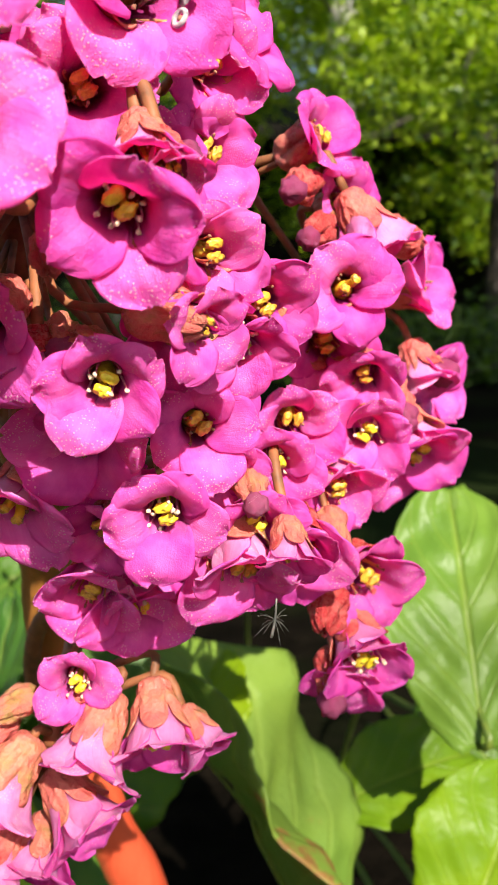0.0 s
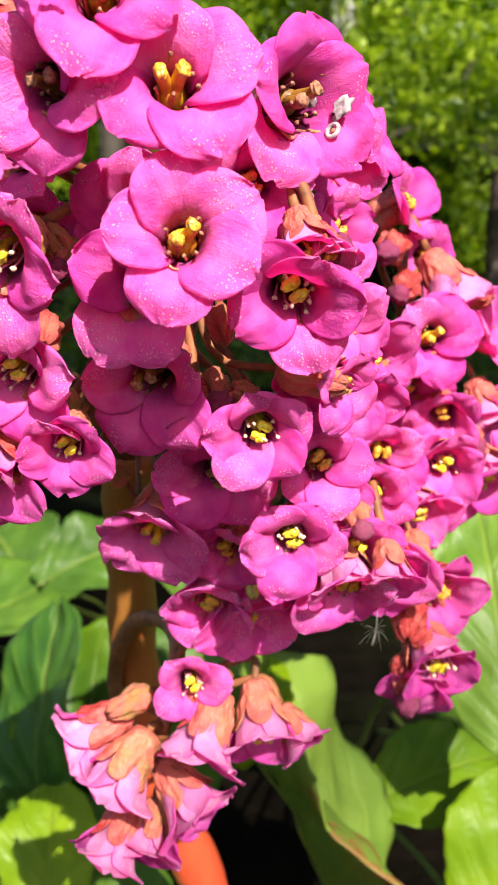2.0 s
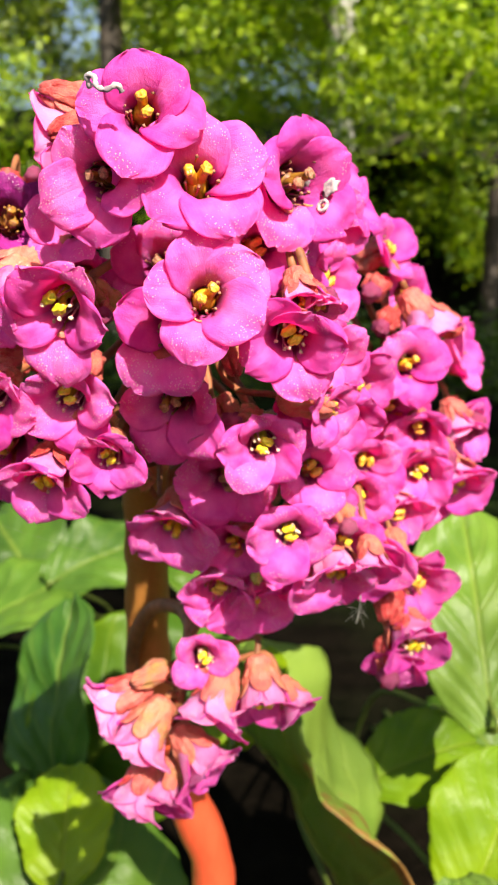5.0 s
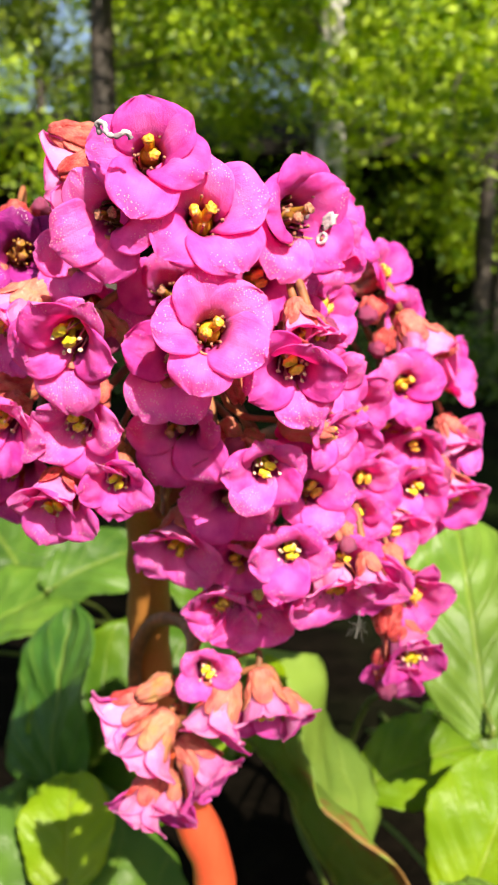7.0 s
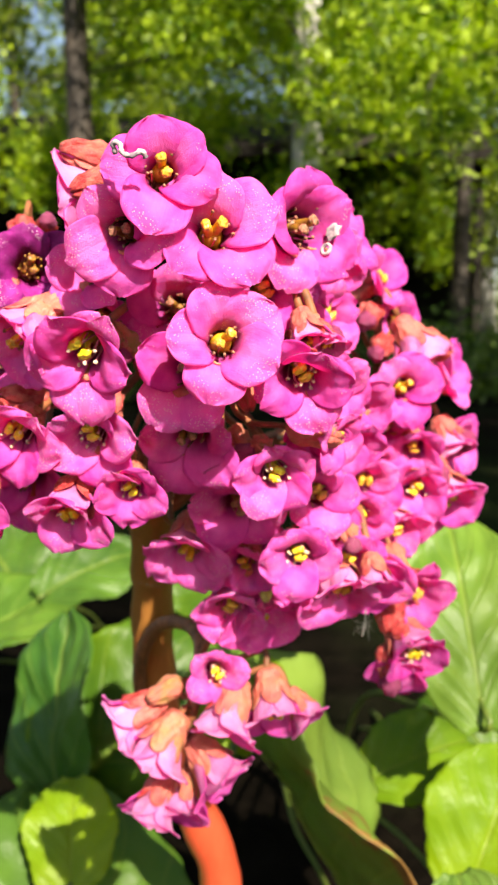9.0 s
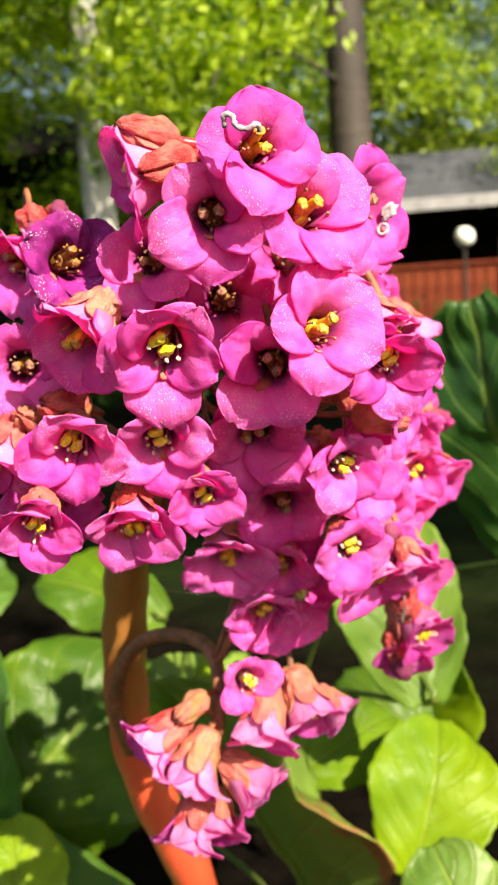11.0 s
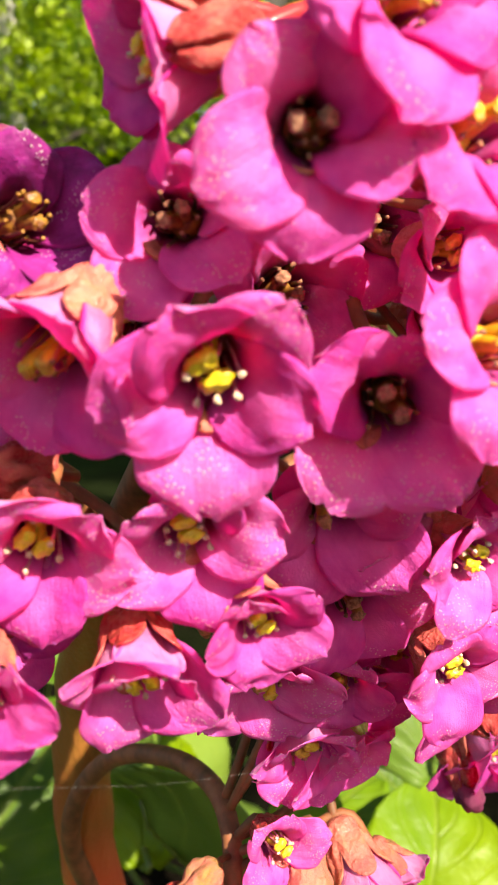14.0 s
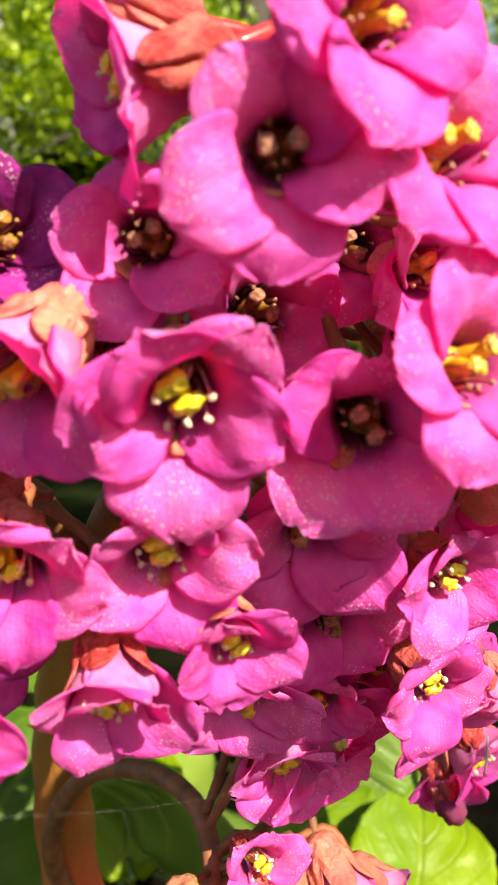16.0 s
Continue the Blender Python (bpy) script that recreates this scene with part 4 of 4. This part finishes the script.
BIRCH = bark_material("birch_bark", (0.36, 0.345, 0.32), (0.58, 0.56, 0.53), (0.07, 0.06, 0.05))
# dark brown bark, halved again to put the trunk's shade into it
PINE = bark_material("shade_dark_bark", (0.016, 0.012, 0.009), (0.042, 0.031, 0.023), (0.008, 0.006, 0.005))
FOLIAGE = foliage_material("young_foliage", (0.045, 0.12, 0.008), (0.36, 0.49, 0.020))
# darker copy of the foliage, shade between the clumps put into its colour
FOREST = foliage_material("forest_foliage_shaded", (0.020, 0.050, 0.006), (0.20, 0.27, 0.014))
SHRUB = foliage_material("shrub_foliage", (0.018, 0.045, 0.008), (0.10, 0.17, 0.02))


def leaves_mesh(name, places, rng, size, mat, parent):
    """Many small bent leaves round the given middles, in one sheet."""
    gen = np.random.default_rng(rng.randrange(10 ** 6))
    mids = np.repeat(np.array([tuple(p[0]) for p in places]), [p[2] for p in places], axis=0)
    spread = np.repeat(np.array([p[1] for p in places]), [p[2] for p in places])
    n = len(mids)
    mids = mids + gen.normal(size=(n, 3)) * spread[:, None] * np.array((1, 1, 0.7))
    long = gen.normal(size=(n, 3))
    long /= np.linalg.norm(long, axis=1)[:, None]
    across = np.cross(long, gen.normal(size=(n, 3)))
    across /= np.linalg.norm(across, axis=1)[:, None]
    up = np.cross(long, across)
    k = size * gen.uniform(0.7, 1.3, size=(n, 1))
    corners = [mids + k * (a * long + b * across + c * up) for a, b, c in ((-1, 0, 0), (-0.2, 0.5, 0.12), (1, 0, 0), (-0.2, -0.5, 0.12))]
    verts = np.stack(corners, axis=1).reshape(-1, 3).tolist()
    first = np.arange(n) * 4
    faces = np.concatenate([np.stack((first, first + 1, first + 2), 1), np.stack((first, first + 2, first + 3), 1)]).tolist()
    me = bpy.data.meshes.new(name)
    me.from_pydata(verts, [], faces)
    me.materials.append(mat)
    return child(name, me, parent)


def tree(name, label, foot, height, girth, bark, seed, low, spread, clumps, per, leaf_size=0.042, lean=0.0, leafage=None, shade_from=None):
    rng = random.Random(seed)
    thing = tagged(hold(name, Matrix.Translation(foot)), label, "tree", "trees behind the garden")
    bm = bmesh.new()
    path = smooth_path([(0, 0, -0.1), (0.10 * rng.uniform(-1, 1) + lean * 0.3, 0, height * 0.3), (0.2 * rng.uniform(-1, 1) + lean * 0.65, 0.1, height * 0.65), (lean, 0, height)], 6)
    tube(bm, path, [girth * (1 - 0.85 * i / (len(path) - 1)) for i in range(len(path))], 16)
    finish("trunk", bm, bark, thing)
    places = []
    for k in range(clumps):
        t = low + (1 - low) * (k + rng.random()) / clumps
        start = path[min(int(t * (len(path) - 1)), len(path) - 2)]
        a = rng.uniform(0, math.tau)
        reach = spread * (1.1 - 0.7 * t) * rng.uniform(0.5, 1.1)
        end = start + Vector((math.cos(a) * reach, math.sin(a) * reach, reach * rng.uniform(-0.15, 0.45)))
        bm = bmesh.new()
        limb = smooth_path([start, start.lerp(end, 0.5) + Vector((0, 0, 0.12 * reach)), end, end + Vector((0, 0, -0.25 * reach))], 3)
        tube(bm, limb, (girth * 0.09, girth * 0.03), 7)
        finish("limb", bm, PINE, thing)
        for q in limb[3:]:
            q = q + Vector([rng.uniform(-0.14, 0.14) * spread for _ in range(3)])
            # crown trimmed along the sun's slant: its shadow misses the plant, covers ground behind
            if shade_from is not None and not shade_from < (q.z + foot.z) / 0.84 + q.y + foot.y < shade_from + 6.0:
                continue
            places.append((q, 0.12 if shade_from else rng.uniform(0.05, 0.10) * spread, int(per * 1.6)))
    crown = leaves_mesh("crown", places, rng, leaf_size, leafage or FOLIAGE, thing)
    crown["kind"] = "stuff"
    return thing


def at(bearing, distance, z=0.0):
    """A spot at so many degrees to the right of straight ahead, seen from the plant's side."""
    return Vector((math.sin(radians(bearing)) * distance, math.cos(radians(bearing)) * distance, z))


tree("birch_tree", "white-barked birch in young green leaf", at(6.2, 7.5), 9.0, 0.15, BIRCH, 1, 0.24, 2.2, 40, 150, 0.036)
tree("leafy_tree", "slender dark tree behind the cottage, in young leaf", at(31, 13.5), 12.0, 0.08, PINE, 2, 0.16, 2.8, 26, 90)
tree("spruce_tree", "dark-trunked tree with sunlit green foliage", at(22.0, 7.0), 11.0, 0.19, PINE, 3, 0.26, 2.0, 20, 70)
tree("spruce_tree", "dark-trunked tree with sparse low foliage", at(-8.2, 7.5), 10.0, 0.13, PINE, 4, 0.20, 2.2, 36, 120, 0.038)
tree("birch_tree", "birch with hanging young foliage beside the shed", at(-20, 9.2), 9.5, 0.10, BIRCH, 5, 0.42, 2.6, 24, 90)
tree("leafy_tree", "brown-barked tree with dense young foliage", at(15.2, 9.5), 10.0, 0.10, PINE, 6, 0.20, 2.6, 28, 90)
tree("birch_tree", "birch at the edge of the garden, in leaf", at(38, 15.0), 12.0, 0.10, BIRCH, 7, 0.16, 2.8, 26, 90)

for k, b in enumerate((-22, -12, -3, 7, 17, 27, 38, 48)):
    tree("forest_tree", "tall leafy tree in the wood behind the garden", at(b, 17 + 2.5 * (k % 3)), 13.0, 0.16, PINE if k % 2 else BIRCH, 40 + k, 0.10, 4.4, 34, 110, 0.075, 0.0, FOREST)


# unseen tree on the sunny side, added to shade the ground behind the bed
tree("birch_tree", "dense leafy birch out of view, added to shade the ground", Vector((3.0, -3.0, 0)), 9.5, 0.16, BIRCH, 77, 0.40, 4.6, 70, 100, 0.07, 0.0, None, 1.4)


def boards_material(name, a, b):
    s = Shader(name)
    ob = s.coord()
    n = s.noise(ob, 6.0, 6.0)
    s.bump(n, 0.3, 0.004)
    return s.color(s.ramp(n, (0.35, a), (0.65, b)), 0.9, spec=0.1)


RED = boards_material("red_boards", (0.09, 0.018, 0.010), (0.16, 0.036, 0.017))
# near-black boards: the shade inside shed and porch is put into the colour
DARK = boards_material("shade_dark_boards", (0.010, 0.009, 0.008), (0.030, 0.026, 0.022))
ROOF = boards_material("grey_roof", (0.045, 0.05, 0.06), (0.085, 0.09, 0.105))
WHITE = boards_material("white_trim", (0.20, 0.20, 0.21), (0.32, 0.32, 0.33))


def box(bm, lo, hi, bevel=0.004):
    made = bmesh.ops.create_cube(bm, size=1.0)["verts"]
    for w in made:
        w.co = Vector([lo[k] + (hi[k] - lo[k]) * (w.co[k] + 0.5) for k in range(3)])
    bmesh.ops.bevel(bm, geom=list({e for w in made for e in w.link_edges}), offset=bevel, segments=1, affect="EDGES")


def shed(name, label, m, wide, deep, tall, wall, roof, trim, open_front=False):
    thing = tagged(hold(name, m), label, "building")
    face = deep - 0.1 if open_front else 0.0
    for lo, hi in (((-wide / 2, face, 0), (wide / 2, face + 0.1, tall)), ((-wide / 2, 0, 0), (-wide / 2 + 0.1, deep, tall)), ((wide / 2 - 0.1, 0, 0), (wide / 2, deep, tall))):
        bm = bmesh.new()
        box(bm, lo, hi)
        finish("wall", bm, wall, thing, smooth=False)
    for k in range(4 if open_front else 0):
        x = -wide / 2 + wide * k / 3
        bm = bmesh.new()
        box(bm, (x - 0.05, -0.14, 0), (x + 0.05, -0.04, tall))
        finish("post", bm, wall, thing, smooth=False)
    number = int(wide / 0.16)
    bm = bmesh.new()
    box(bm, (-0.07, -0.022, 0), (0.07, -0.002, tall - 0.02))
    first = finish("board", bm, wall, thing, smooth=False)
    first.location.y = face
    for k in range(number):
        x = -wide / 2 + (k + 0.5) * wide / number
        if k == 0:
            first.location.x = x
        else:
            child("board", first.data, thing, Matrix.Translation((x, face, 0)))
    for sgn in (0, 1):
        bm = bmesh.new()
        pts = [(-wide / 2 - 0.3, -0.45, tall - 0.06), (wide / 2 + 0.3, -0.45, tall - 0.06), (wide / 2 + 0.3, deep / 2, tall + deep * 0.24), (-wide / 2 - 0.3, deep / 2, tall + deep * 0.24)]
        if sgn:
            pts = [(x, deep - y, z) for x, y, z in pts][::-1]
        base = [bm.verts.new(p) for p in pts]
        top = [bm.verts.new((p[0], p[1], p[2] + 0.10)) for p in pts]
        bm.faces.new(base[::-1])
        bm.faces.new(top)
        for k in range(4):
            bm.faces.new((base[k], base[(k + 1) % 4], top[(k + 1) % 4], top[k]))
        finish("roof", bm, roof, thing, smooth=False)
    bm = bmesh.new()
    box(bm, (-wide / 2 - 0.3, -0.50, tall - 0.10), (wide / 2 + 0.3, -0.455, tall + 0.05))
    finish("eaves_board", bm, trim, thing, smooth=False)
    return thing


def cottage(m, wide, deep, tall):
    thing = shed("red_cottage", "low red wooden cottage with grey roof and shade-darkened porch", m, wide, deep, tall, DARK, ROOF, WHITE, True)
    for k in range(int(wide / 0.15)):
        bm = bmesh.new()
        box(bm, (-0.068, -0.12, 0), (0.068, -0.095, 0.98 + 0.004 * (k % 3)))
        finish("parapet_board", bm, RED, thing, "red-painted board", smooth=False).location.x = -wide / 2 + 0.07 + 0.15 * k
    bm = bmesh.new()
    box(bm, (-wide / 2, -0.16, 0.985), (wide / 2, -0.07, 1.03))
    finish("parapet_rail", bm, RED, thing, smooth=False)
    bm = bmesh.new()
    box(bm, (-wide / 2 - 0.08, -0.26, 0), (-wide / 2 + 0.42, -0.165, tall - 0.05))
    finish("corner_board", bm, RED, thing, "red-painted board", smooth=False)


cottage(Matrix.Translation(at(36, 12.0)) @ Matrix.Rotation(radians(-24), 4, "Z"), 6.5, 3.6, 1.75)
shed("dark_shed", "long dark wooden shed, shade put into its board colour", Matrix.Translation(at(-1, 10.5)) @ Matrix.Rotation(radians(4), 4, "Z"), 6.6, 2.2, 2.45, DARK, DARK, DARK, True)


def bush(label, foot, wide, tall, seed):
    rng = random.Random(seed)
    thing = tagged(hold("bush", Matrix.Translation(foot)), label, "bush", "bushes along the bed")
    bm = bmesh.new()
    places = []
    for k in range(12):
        end = Vector((rng.uniform(-1, 1) * wide / 2, rng.uniform(-0.4, 0.4), tall * rng.uniform(0.4, 1.0)))
        tube(bm, smooth_path([(end.x * 0.2, 0, -0.05), (end.x * 0.5, end.y * 0.5, end.z * 0.5), end], 3), (0.014, 0.004), 6)
        places += [(end, wide * 0.10, 60), (end * 0.7, wide * 0.10, 60), (end * 0.45, wide * 0.09, 50)]
    finish("twigs", bm, PINE, thing)
    leaves_mesh("foliage", places, rng, 0.03, SHRUB, thing)["kind"] = "stuff"


for k, (b, d, w, h) in enumerate(((-4, 5.5, 1.8, 0.40), (3, 6.0, 1.8, 0.35), (10, 5.5, 1.6, 0.40), (16, 6.2, 1.8, 0.35), (24, 6.0, 1.6, 0.30), (-12, 5.6, 1.8, 0.40))):
    bush("low dark-leaved garden bush", at(b, d), w, h, 20 + k)


def garden_lamp(foot):
    thing = tagged(hold("garden_lamp", Matrix.Translation(foot)), "white globe garden lamp on a thin dark post", "lamp")
    bm = bmesh.new()
    tube(bm, [Vector((0, 0, h)) for h in (0, 0.03, 0.031, 1.12)], (0.07, 0.06, 0.022, 0.020), 12)
    finish("post", bm, DARK, thing)
    bm = bmesh.new()
    blob(bm, (0, 0, 1.22), (0.11, 0.11, 0.11), 0, 20, 12)
    finish("globe", bm, GLOBE, thing, "white glass globe")


GLOBE = plain_material("opal_glass", (0.72, 0.74, 0.68), (0.80, 0.81, 0.76), 0.25, 4.0)
garden_lamp(at(28.6, 10.2))
